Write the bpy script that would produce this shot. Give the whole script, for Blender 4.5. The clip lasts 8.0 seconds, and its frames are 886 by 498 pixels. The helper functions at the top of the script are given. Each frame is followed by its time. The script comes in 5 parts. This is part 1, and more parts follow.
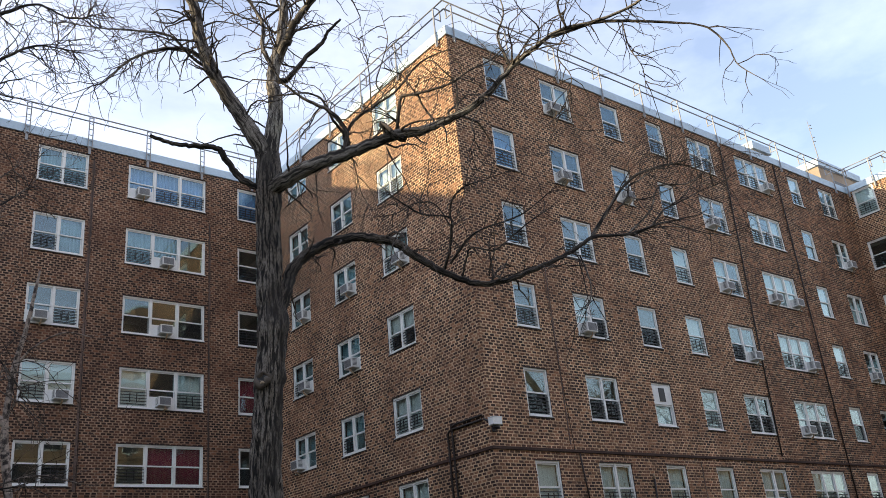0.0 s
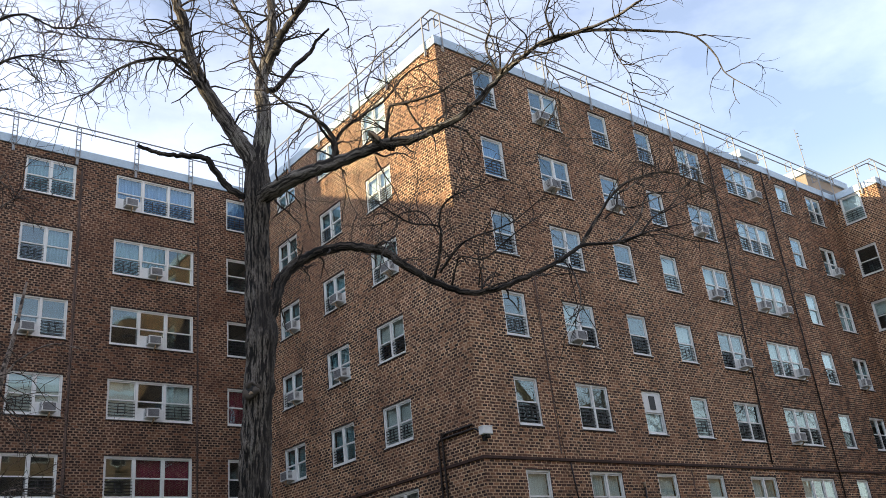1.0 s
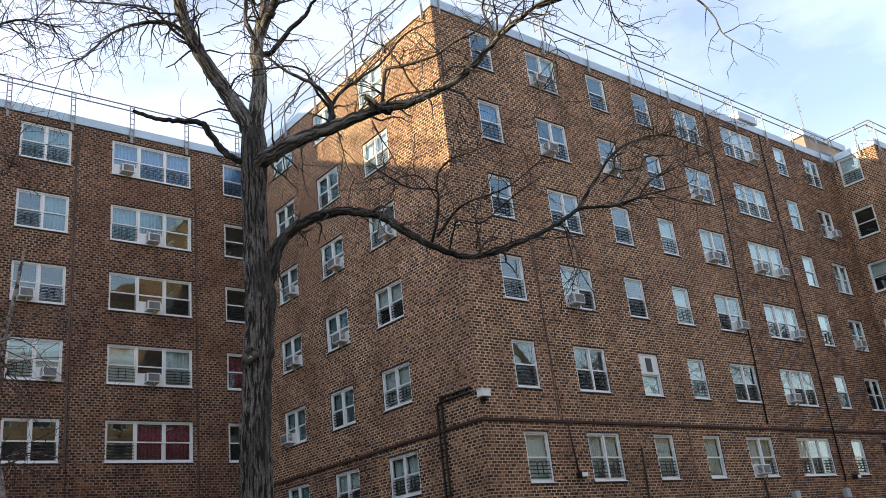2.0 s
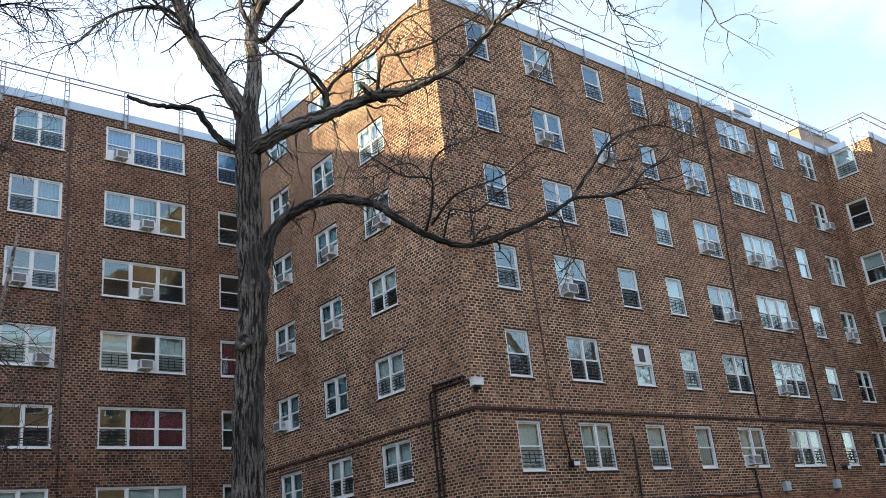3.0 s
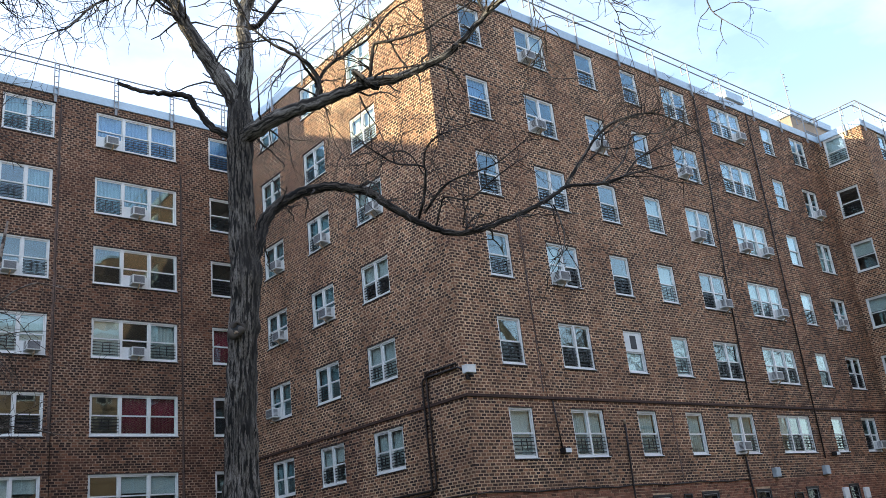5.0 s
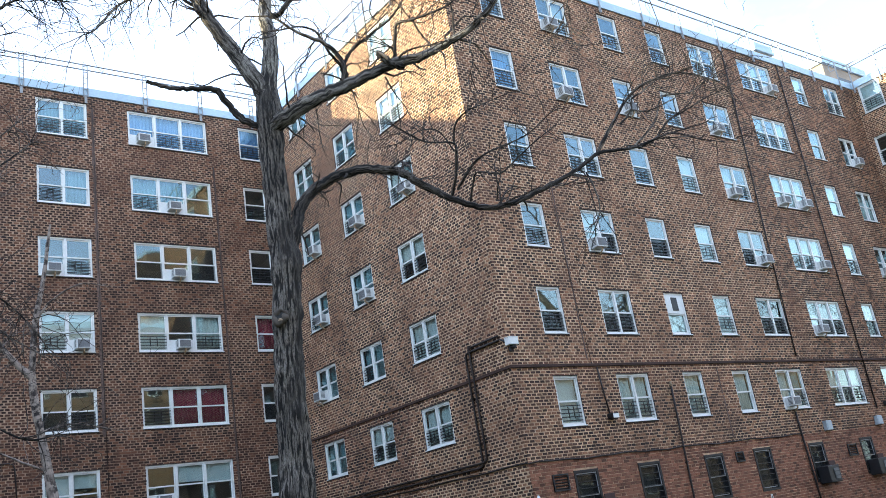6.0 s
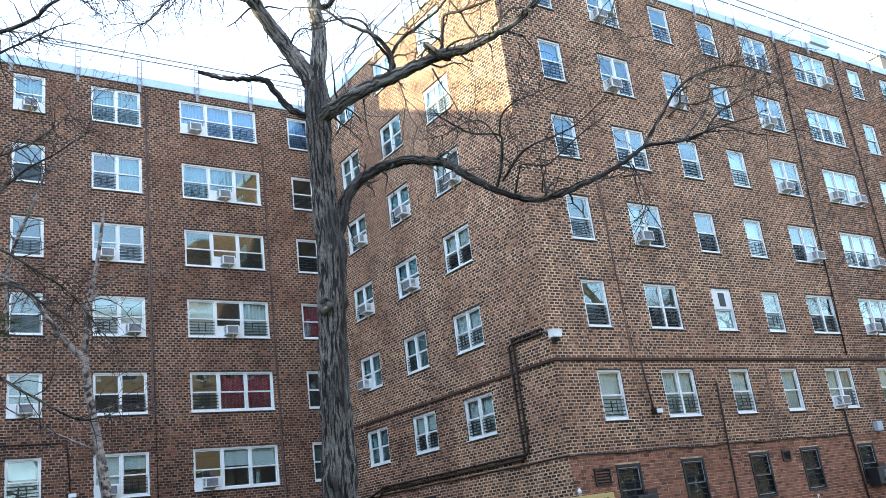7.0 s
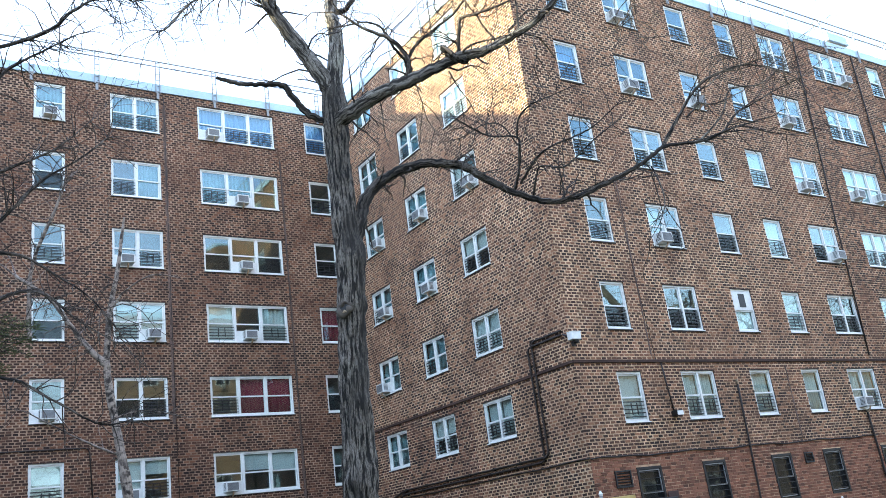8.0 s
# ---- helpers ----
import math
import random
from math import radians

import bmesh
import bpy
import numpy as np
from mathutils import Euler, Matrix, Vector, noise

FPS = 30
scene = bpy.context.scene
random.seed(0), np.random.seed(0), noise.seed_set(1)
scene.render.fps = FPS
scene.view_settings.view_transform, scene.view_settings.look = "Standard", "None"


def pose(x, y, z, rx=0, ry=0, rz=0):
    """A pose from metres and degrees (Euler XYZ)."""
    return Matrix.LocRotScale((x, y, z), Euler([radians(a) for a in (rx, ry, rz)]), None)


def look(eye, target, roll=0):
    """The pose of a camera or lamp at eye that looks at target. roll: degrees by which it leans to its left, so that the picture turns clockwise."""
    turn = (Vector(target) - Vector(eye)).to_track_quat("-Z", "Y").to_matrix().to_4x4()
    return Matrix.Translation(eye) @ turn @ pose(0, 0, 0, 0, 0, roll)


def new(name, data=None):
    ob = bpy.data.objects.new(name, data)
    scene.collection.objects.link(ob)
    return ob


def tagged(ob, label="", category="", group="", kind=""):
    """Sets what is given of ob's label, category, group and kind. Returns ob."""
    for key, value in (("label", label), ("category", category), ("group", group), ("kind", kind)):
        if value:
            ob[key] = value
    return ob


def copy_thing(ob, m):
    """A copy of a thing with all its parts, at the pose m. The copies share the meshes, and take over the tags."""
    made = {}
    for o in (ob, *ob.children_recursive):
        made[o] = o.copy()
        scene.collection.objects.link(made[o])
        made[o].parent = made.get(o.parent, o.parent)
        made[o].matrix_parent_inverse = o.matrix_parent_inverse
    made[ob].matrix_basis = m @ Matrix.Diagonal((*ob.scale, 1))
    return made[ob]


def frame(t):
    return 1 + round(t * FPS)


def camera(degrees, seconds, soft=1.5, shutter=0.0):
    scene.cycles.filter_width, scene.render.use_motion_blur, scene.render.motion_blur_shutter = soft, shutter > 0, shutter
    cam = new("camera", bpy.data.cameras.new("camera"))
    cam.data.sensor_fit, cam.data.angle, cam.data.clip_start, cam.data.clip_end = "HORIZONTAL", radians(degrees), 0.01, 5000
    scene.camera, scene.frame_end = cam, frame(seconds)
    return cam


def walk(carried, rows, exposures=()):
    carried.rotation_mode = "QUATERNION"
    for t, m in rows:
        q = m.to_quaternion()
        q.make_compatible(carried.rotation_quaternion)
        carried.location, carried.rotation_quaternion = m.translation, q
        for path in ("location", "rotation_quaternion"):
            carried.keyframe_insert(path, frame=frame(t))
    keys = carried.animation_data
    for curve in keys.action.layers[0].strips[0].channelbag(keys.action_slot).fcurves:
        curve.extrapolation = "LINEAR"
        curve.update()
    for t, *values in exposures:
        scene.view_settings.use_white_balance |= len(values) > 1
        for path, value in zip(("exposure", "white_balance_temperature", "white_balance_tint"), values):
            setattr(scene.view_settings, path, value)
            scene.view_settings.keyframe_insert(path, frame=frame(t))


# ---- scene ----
cam = camera(52.77, 8.0, soft=0.82)
# seconds, x, y, z, yaw to the left of +y, pitch, roll
PATH = (
    (0, -16.062, -17.761, 1.844, -40.233, 22.482, -5.777),
    (0.5, -16.047, -17.746, 1.860, -40.081, 22.854, -6.137),
    (1, -16.042, -17.747, 1.850, -41.014, 22.999, -6.352),
    (1.5, -16.058, -17.760, 1.848, -41.457, 21.729, -6.633),
    (1.7, -16.056, -17.761, 1.846, -40.983, 21.195, -6.843),
    (3, -16.047, -17.768, 1.829, -41.186, 19.968, -6.252),
    (3.5, -16.026, -17.740, 1.856, -40.428, 20.649, -6.388),
    (4, -16.023, -17.744, 1.859, -40.999, 21.203, -6.382),
    (4.5, -16.034, -17.756, 1.844, -42.272, 19.917, -6.636),
    (4.7, -16.039, -17.743, 1.845, -41.583, 19.331, -6.050),
    (5.8, -16.107, -17.777, 1.877, -41.544, 18.176, -8.486),
    (5.9, -16.112, -17.779, 1.875, -40.301, 17.500, -9.214),
    (6, -16.116, -17.780, 1.872, -39.106, 17.738, -9.330),
    (6.2, -16.130, -17.811, 1.854, -36.605, 16.785, -8.615),
    (6.3, -16.138, -17.826, 1.845, -35.929, 15.900, -8.591),
    (6.4, -16.145, -17.841, 1.837, -35.589, 16.064, -8.284),
    (6.5, -16.152, -17.856, 1.828, -34.764, 16.195, -7.746),
    (7, -16.131, -17.845, 1.848, -35.966, 17.604, -7.525),
    (7.5, -16.142, -17.824, 1.841, -36.272, 18.275, -7.413),
    (8, -16.151, -17.828, 1.842, -34.862, 17.970, -7.706),
)
EXPOSURE = ((0.0, 1.02, 6700, 12.5), (1.7, 1.08, 6700, 12.5), (3.0, 1.39, 6370, 10), (3.9, 1.42, 6250, 10), (4.7, 1.29, 6100, 9.5), (5.8, 1.87, 5850, 6), (6.5, 2.13, 5770, 4.5), (8.0, 2.29, 5700, 3.5))


def aim(x, y, z, yaw, pitch, roll):
    a, b = radians(yaw), radians(pitch)
    return look((x, y, z), (x - math.sin(a) * math.cos(b), y + math.cos(a) * math.cos(b), z + math.sin(b)), roll)


walk(cam, [(t, aim(*row)) for t, *row in PATH], EXPOSURE)

# ---- world and sun ----
SUN_AZIMUTH = radians(65)      # from +y towards -x
SUN_SLOPE = 0.5                # rise over run along y
sun_way = Vector((-math.tan(SUN_AZIMUTH), 1.0, SUN_SLOPE)).normalized()
sun_data = bpy.data.lights.new("sun", "SUN")
sun_data.energy, sun_data.angle, sun_data.color = 3.5, radians(0.6), (1.0, 0.84, 0.52)
sun = new("sun", sun_data)
sun.matrix_world = look(sun_way * 200, (0, 0, 0))

world = bpy.data.worlds.new("sky")
scene.world = world
world.use_nodes = True
wn, wl = world.node_tree.nodes, world.node_tree.links
for n in list(wn):
    wn.remove(n)
w_out = wn.new("ShaderNodeOutputWorld")
w_bg = wn.new("ShaderNodeBackground")
w_bg.inputs["Strength"].default_value = 0.15
sky = wn.new("ShaderNodeTexSky")
sky.sky_type, sky.sun_disc = "NISHITA", False
sky.sun_elevation = math.asin(sun_way.z)
sky.sun_rotation = math.atan2(sun_way.x, sun_way.y)
sky.air_density, sky.dust_density, sky.ozone_density = 1.0, 0.6, 2.0
w_tc = wn.new("ShaderNodeTexCoord")
w_map = wn.new("ShaderNodeMapping")
w_map.inputs["Scale"].default_value = (1.0, 1.0, 2.2)
w_map.inputs["Rotation"].default_value = (0.25, 0.0, 0.6)
clouds = wn.new("ShaderNodeTexNoise")
clouds.inputs["Scale"].default_value, clouds.inputs["Detail"].default_value = 2.5, 8.0
clouds.inputs["Roughness"].default_value = 0.56
w_ramp = wn.new("ShaderNodeValToRGB")
w_ramp.color_ramp.elements[0].position, w_ramp.color_ramp.elements[1].position = 0.38, 0.6
w_ramp.color_ramp.elements[0].color = (0.36, 0.36, 0.36, 1)
w_mix = wn.new("ShaderNodeMix")
w_mix.data_type = "RGBA"
w_glow = wn.new("ShaderNodeMix")      # cloud light: bright haze over the sky's own glow
w_glow.data_type, w_glow.blend_type = "RGBA", "ADD"
w_glow.inputs["Factor"].default_value = 1.0
w_glow.inputs["B"].default_value = (2.46, 2.46, 2.82, 1)
wl.new(sky.outputs["Color"], w_glow.inputs["A"])
wl.new(w_glow.outputs["Result"], w_mix.inputs["B"])
wl.new(w_tc.outputs["Generated"], w_map.inputs["Vector"])
wl.new(w_map.outputs["Vector"], clouds.inputs["Vector"])
w_dot, w_veil = wn.new("ShaderNodeVectorMath"), wn.new("ShaderNodeMath")
w_dot.operation, w_veil.operation = "DOT_PRODUCT", "MULTIPLY_ADD"
w_dot.inputs[1].default_value = (sun_way.x, sun_way.y, 0.0)      # thin cloud thickens towards the sun
w_veil.inputs[1].default_value = -0.03
wl.new(w_tc.outputs["Generated"], w_dot.inputs[0])
wl.new(w_dot.outputs["Value"], w_veil.inputs[0])
wl.new(clouds.outputs["Fac"], w_veil.inputs[2])
wl.new(w_veil.outputs["Value"], w_ramp.inputs["Fac"])
wl.new(w_ramp.outputs["Color"], w_mix.inputs["Factor"])
wl.new(sky.outputs["Color"], w_mix.inputs["A"])
w_sep, w_low, w_haze = wn.new("ShaderNodeSeparateXYZ"), wn.new("ShaderNodeMapRange"), wn.new("ShaderNodeMix")
for key, value in (("From Min", 0.08), ("From Max", 0.42), ("To Min", 0.8), ("To Max", 0.0)):      # pale haze along the horizon
    w_low.inputs[key].default_value = value
w_haze.data_type = "RGBA"
w_haze.inputs["B"].default_value = (5.2, 5.0, 4.5, 1)
wl.new(w_tc.outputs["Generated"], w_sep.inputs["Vector"])
wl.new(w_sep.outputs["Z"], w_low.inputs["Value"])
wl.new(w_low.outputs["Result"], w_haze.inputs["Factor"])
wl.new(w_mix.outputs["Result"], w_haze.inputs["A"])
wl.new(w_haze.outputs["Result"], w_bg.inputs["Color"])
wl.new(w_bg.outputs["Background"], w_out.inputs["Surface"])

# ---- materials ----


def material(name, rough=0.6, metal=0.0):
    m = bpy.data.materials.new(name)
    m.use_nodes = True
    b = m.node_tree.nodes["Principled BSDF"]
    b.inputs["Roughness"].default_value, b.inputs["Metallic"].default_value = rough, metal
    return m, m.node_tree.nodes, m.node_tree.links, b


def noise_node(n, l, scale, detail=4.0, coord="Object", stretch=None):
    tc = n.new("ShaderNodeTexCoord")
    t = n.new("ShaderNodeTexNoise")
    t.inputs["Scale"].default_value, t.inputs["Detail"].default_value = scale, detail
    if stretch:
        mp = n.new("ShaderNodeMapping")
        mp.inputs["Scale"].default_value = stretch
        l.new(tc.outputs[coord], mp.inputs["Vector"])
        l.new(mp.outputs["Vector"], t.inputs["Vector"])
    else:
        l.new(tc.outputs[coord], t.inputs["Vector"])
    return t.outputs["Fac"]


def ramp_node(n, l, fac, stops):
    r = n.new("ShaderNodeValToRGB")
    e = r.color_ramp.elements
    while len(e) < len(stops):
        e.new(0.5)
    for k, (pos, col) in enumerate(stops):
        e[k].position, e[k].color = pos, (*col, 1)
    l.new(fac, r.inputs["Fac"])
    return r.outputs["Color"]


def blend(n, l, fac, a, b, mode="MIX"):
    m = n.new("ShaderNodeMix")
    m.data_type, m.blend_type = "RGBA", mode
    for key, v in (("Factor", fac), ("A", a), ("B", b)):
        if isinstance(v, (int, float)):
            m.inputs[key].default_value = v
        elif isinstance(v, tuple):
            m.inputs[key].default_value = (*v, 1)
        else:
            l.new(v, m.inputs[key])
    return m.outputs["Result"]


def bump(n, l, b, height, strength=0.4, distance=0.01):
    bp = n.new("ShaderNodeBump")
    bp.inputs["Strength"].default_value, bp.inputs["Distance"].default_value = strength, distance
    l.new(height, bp.inputs["Height"])
    l.new(bp.outputs["Normal"], b.inputs["Normal"])


def simple(name, col, rough=0.5, metal=0.0, vary=0.15, scale=6.0, bumps=0.1):
    """One colour with two scales of wear."""
    m, n, l, b = material(name, rough, metal)
    dark = tuple(c * (1 - vary) for c in col)
    light = tuple(min(1, c * (1 + vary * 0.6)) for c in col)
    big = ramp_node(n, l, noise_node(n, l, scale * 0.25, 3), [(0.35, dark), (0.7, light)])
    fine = ramp_node(n, l, noise_node(n, l, scale * 5, 5), [(0.3, tuple(c * (1 - vary) for c in (1, 1, 1))), (0.6, (1, 1, 1))])
    l.new(blend(n, l, 1.0, big, fine, "MULTIPLY"), b.inputs["Base Color"])
    if bumps:
        bump(n, l, b, noise_node(n, l, scale * 8, 3), bumps, 0.004)
    return m


DASH = [(0.0, (0.024, 0.013, 0.01)), (0.45, (0.07, 0.0372, 0.0257)), (0.65, (0.138, 0.0725, 0.0477)), (0.8, (0.205, 0.1, 0.058)), (1.0, (0.35, 0.18, 0.105))]
RUDDY = [(0.0, (0.12, 0.052, 0.032)), (0.4, (0.19, 0.086, 0.053)), (0.8, (0.255, 0.12, 0.073)), (1.0, (0.33, 0.162, 0.1))]


def make_brick(name, tint, stops=DASH):
    m, n, l, b = material(name, 0.85)
    geo, inf = n.new("ShaderNodeNewGeometry"), n.new("ShaderNodeObjectInfo")
    add, fr = n.new("ShaderNodeMath"), n.new("ShaderNodeMath")
    add.operation, fr.operation = "ADD", "FRACT"
    l.new(geo.outputs["Random Per Island"], add.inputs[0])
    l.new(inf.outputs["Random"], add.inputs[1])
    l.new(add.outputs[0], fr.inputs[0])
    col = ramp_node(n, l, fr.outputs[0], stops)
    worn = ramp_node(n, l, noise_node(n, l, 0.45, 6), [(0.46, (0, 0, 0)), (0.64, (0.6, 0.6, 0.6))])
    col = blend(n, l, worn, col, ramp_node(n, l, fr.outputs[0], RUDDY))
    stain = ramp_node(n, l, noise_node(n, l, 0.35, 5), [(0.3, (0.78, 0.76, 0.74)), (0.65, (1.12, 1.06, 1.0))])
    grain = ramp_node(n, l, noise_node(n, l, 60, 3), [(0.3, (0.8, 0.8, 0.8)), (0.7, (1.1, 1.1, 1.1))])
    col = blend(n, l, 1.0, blend(n, l, 1.0, col, tint, "MULTIPLY"), stain, "MULTIPLY")
    l.new(blend(n, l, 1.0, col, grain, "MULTIPLY"), b.inputs["Base Color"])
    bump(n, l, b, noise_node(n, l, 90, 3), 0.5, 0.004)
    return m


def make_mortar(name="mortar", tint=(1.0, 1.0, 1.0)):
    m, n, l, b = material(name, 0.95)
    big = ramp_node(n, l, noise_node(n, l, 0.3, 5), [(0.3, (0.6, 0.415, 0.285)), (0.7, (0.86, 0.625, 0.435))])
    run = ramp_node(n, l, noise_node(n, l, 1.2, 4, stretch=(1, 1, 0.12)), [(0.3, (0.75, 0.73, 0.7)), (0.6, (1, 1, 1))])
    col = blend(n, l, 0.8, big, run, "MULTIPLY")
    patch = ramp_node(n, l, noise_node(n, l, 7.0, 4), [(0.32, (0.55, 0.52, 0.5)), (0.6, (1.08, 1.06, 1.04))])
    col = blend(n, l, 0.9, col, patch, "MULTIPLY")
    smear = ramp_node(n, l, noise_node(n, l, 0.8, 6), [(0.42, (0, 0, 0)), (0.64, (0.62, 0.62, 0.62))])
    col = blend(n, l, smear, col, (0.27, 0.155, 0.102))
    fleck = ramp_node(n, l, noise_node(n, l, 3.0, 5), [(0.66, (0, 0, 0)), (0.74, (0.55, 0.55, 0.55))])
    col = blend(n, l, fleck, col, (0.6, 0.5, 0.4))
    l.new(blend(n, l, 1.0, col, tint, "MULTIPLY"), b.inputs["Base Color"])
    bump(n, l, b, noise_node(n, l, 120, 3), 0.4, 0.004)
    return m


def make_glass():
    m = bpy.data.materials.new("window_glass")
    m.use_nodes = True
    n, l = m.node_tree.nodes, m.node_tree.links
    n.remove(n["Principled BSDF"])
    out = n["Material Output"]
    tr, gl, mix = n.new("ShaderNodeBsdfTransparent"), n.new("ShaderNodeBsdfGlossy"), n.new("ShaderNodeMixShader")
    tr.inputs["Color"].default_value = (0.88, 0.94, 0.94, 1)
    gl.inputs["Color"].default_value = (0.8, 0.95, 1.0, 1)
    gl.inputs["Roughness"].default_value = 0.015
    lw, five, mul = n.new("ShaderNodeLayerWeight"), n.new("ShaderNodeMath"), n.new("ShaderNodeMath")
    lw.inputs["Blend"].default_value = 0.5
    five.operation, five.inputs[1].default_value = "POWER", 4.0
    mul.operation, mul.use_clamp = "MULTIPLY_ADD", True
    mul.inputs[1].default_value, mul.inputs[2].default_value = 0.8, 0.085
    l.new(lw.outputs["Facing"], five.inputs[0])
    l.new(five.outputs[0], mul.inputs[0])
    l.new(mul.outputs[0], mix.inputs[0])
    l.new(tr.outputs[0], mix.inputs[1])
    l.new(gl.outputs[0], mix.inputs[2])
    l.new(mix.outputs[0], out.inputs["Surface"])
    wav = noise_node(n, l, 1.7, 1)
    bp = n.new("ShaderNodeBump")
    bp.inputs["Strength"].default_value, bp.inputs["Distance"].default_value = 0.035, 0.05
    l.new(wav, bp.inputs["Height"])
    l.new(bp.outputs["Normal"], gl.inputs["Normal"])
    return m


def make_bark(name, dark, light, ridge=16.0, grain=True, patch=None, soak=0.0):
    """Plated bark that runs along the limb; grain holds a place round and along it, soak is the strength of the damp streaks."""
    m, n, l, b = material(name, 0.95)

    def field(scale, detail, stretch):
        t, mp = n.new("ShaderNodeTexNoise"), n.new("ShaderNodeMapping")
        t.inputs["Scale"].default_value, t.inputs["Detail"].default_value = scale, detail
        mp.inputs["Scale"].default_value = (1, 1, stretch)
        if grain:
            at = n.new("ShaderNodeAttribute")
            at.attribute_name = "grain"
            l.new(at.outputs["Vector"], mp.inputs["Vector"])
        else:
            l.new(n.new("ShaderNodeTexCoord").outputs["Object"], mp.inputs["Vector"])
        l.new(mp.outputs["Vector"], t.inputs["Vector"])
        return t.outputs["Fac"]

    plates, lines, fine = field(ridge * 0.42, 4, 0.12), field(ridge, 7, 0.13), field(ridge * 3.0, 5, 0.25)
    mid = tuple((a + c) * 0.5 for a, c in zip(dark, light))
    col = ramp_node(n, l, plates, [(0.38, mid), (0.5, light), (0.62, tuple(c * 0.72 for c in light))])
    rift = ramp_node(n, l, lines, [(0.44, tuple(a / c for a, c in zip(dark, light))), (0.5, (0.75, 0.73, 0.7)), (0.54, (1.1, 1.1, 1.1))])
    crack = ramp_node(n, l, fine, [(0.4, (0.4, 0.38, 0.36)), (0.52, (1.12, 1.12, 1.12))])
    moss = ramp_node(n, l, noise_node(n, l, 0.9, 4), [(0.4, (0.66, 0.64, 0.62)), (0.6, (1, 1, 1)), (0.8, (1.05, 1.09, 0.95))])
    col = blend(n, l, 1.0, blend(n, l, 1.0, blend(n, l, 0.9, col, crack, "MULTIPLY"), rift, "MULTIPLY"), moss, "MULTIPLY")
    wet = ramp_node(n, l, field(2.4, 5, 0.22), [(0.5, (0, 0, 0)), (0.57, (soak, soak, soak))])
    col = blend(n, l, wet, col, tuple(c * 1.5 for c in dark))
    if patch:
        spots = ramp_node(n, l, noise_node(n, l, 6.5, 6, stretch=(1, 1, 1.5)), [(0.48, (0, 0, 0)), (0.58, (1, 1, 1))])
        col = blend(n, l, spots, col, patch)
    l.new(col, b.inputs["Base Color"])
    bump(n, l, b, blend(n, l, 0.45, lines, fine), 0.9, 0.055)
    return m


def make_screen():
    """Dark insect mesh: half open, half wire."""
    m = bpy.data.materials.new("insect_screen")
    m.use_nodes = True
    n, l = m.node_tree.nodes, m.node_tree.links
    b = n["Principled BSDF"]
    b.inputs["Base Color"].default_value, b.inputs["Roughness"].default_value = (0.01, 0.01, 0.011, 1), 0.95
    tr, mix = n.new("ShaderNodeBsdfTransparent"), n.new("ShaderNodeMixShader")
    mix.inputs[0].default_value = 0.3
    l.new(tr.outputs[0], mix.inputs[1])
    l.new(b.outputs[0], mix.inputs[2])
    l.new(mix.outputs[0], n["Material Output"].inputs["Surface"])
    return m


# Wing copies of brick and mortar: own plum hue, darkened for court shade.
WINGBRICK, WINGMORTAR = make_brick("shaded_plum_wing_brick", (0.67, 0.6, 0.56)), make_mortar("shaded_wing_mortar", (0.58, 0.545, 0.535))
REDBRICK = make_brick("red_cellar_brick", (1.0, 1.0, 1.0), [(0.0, (0.09, 0.038, 0.022)), (0.3, (0.2, 0.085, 0.05)), (1.0, (0.33, 0.145, 0.085))])
# Grimy brick; its darker tint also holds the court corner's shade.
SHADEBRICK = make_brick("grimy_shaded_low_brick", (0.82, 0.78, 0.8))
BRICK, MORTAR, GLASS, SCREEN = make_brick("brick", (1.0, 0.985, 0.93)), make_mortar("mortar", (1.0, 0.98, 0.92)), make_glass(), make_screen()
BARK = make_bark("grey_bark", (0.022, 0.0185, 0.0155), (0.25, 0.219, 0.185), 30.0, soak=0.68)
# Paler bark copy: sunlight on the upper limbs is put into its colour.
LITBARK = make_bark("lit_grey_limb_bark", (0.05, 0.043, 0.037), (0.38, 0.345, 0.3), 24.0, soak=0.35)
DARKBARK = make_bark("dark_bark", (0.016, 0.0135, 0.0115), (0.16, 0.136, 0.115), 24.0, soak=0.6)
TWIG = make_bark("twig_bark", (0.04, 0.033, 0.029), (0.16, 0.131, 0.109), 30.0, False)
PALETWIG = make_bark("pale_birch_twig_bark", (0.1, 0.077, 0.066), (0.34, 0.265, 0.23), 30.0, False)
BIRCH = make_bark("birch_bark", (0.06, 0.047, 0.041), (0.27, 0.22, 0.188), 9.0, True, (0.34, 0.272, 0.222))
WHITE = simple("white_window_paint", (0.82, 0.82, 0.79), 0.4, 0, 0.1, 3)
COPING = simple("white_coping_metal", (0.5, 0.63, 0.74), 0.45, 0, 0.12, 2)
STEEL = simple("galvanised_steel", (0.33, 0.33, 0.34), 0.5, 0.0, 0.2, 8)
BLACK = simple("black_painted_steel", (0.018, 0.018, 0.02), 0.5, 0, 0.2, 8)
DARKPIPE = simple("dark_brown_conduit", (0.028, 0.018, 0.014), 0.6, 0, 0.25, 6)
# Near-black brown: the course's shadow line is put into its colour.
BAND = simple("dark_string_course", (0.07, 0.036, 0.026), 0.9, 0, 0.3, 3)
ACBODY = simple("offwhite_enamel", (0.72, 0.72, 0.7), 0.45, 0, 0.12, 5)
GRILLE = simple("grey_fins", (0.15, 0.155, 0.16), 0.6, 0.2, 0.2, 12)
WOOD = simple("weathered_wood", (0.42, 0.31, 0.2), 0.8, 0, 0.25, 6)
BLIND = simple("white_roller_fabric", (0.62, 0.63, 0.6), 0.85, 0, 0.06, 3)
LACE = simple("pale_curtain_cloth", (0.6, 0.62, 0.58), 0.9, 0, 0.12, 4)
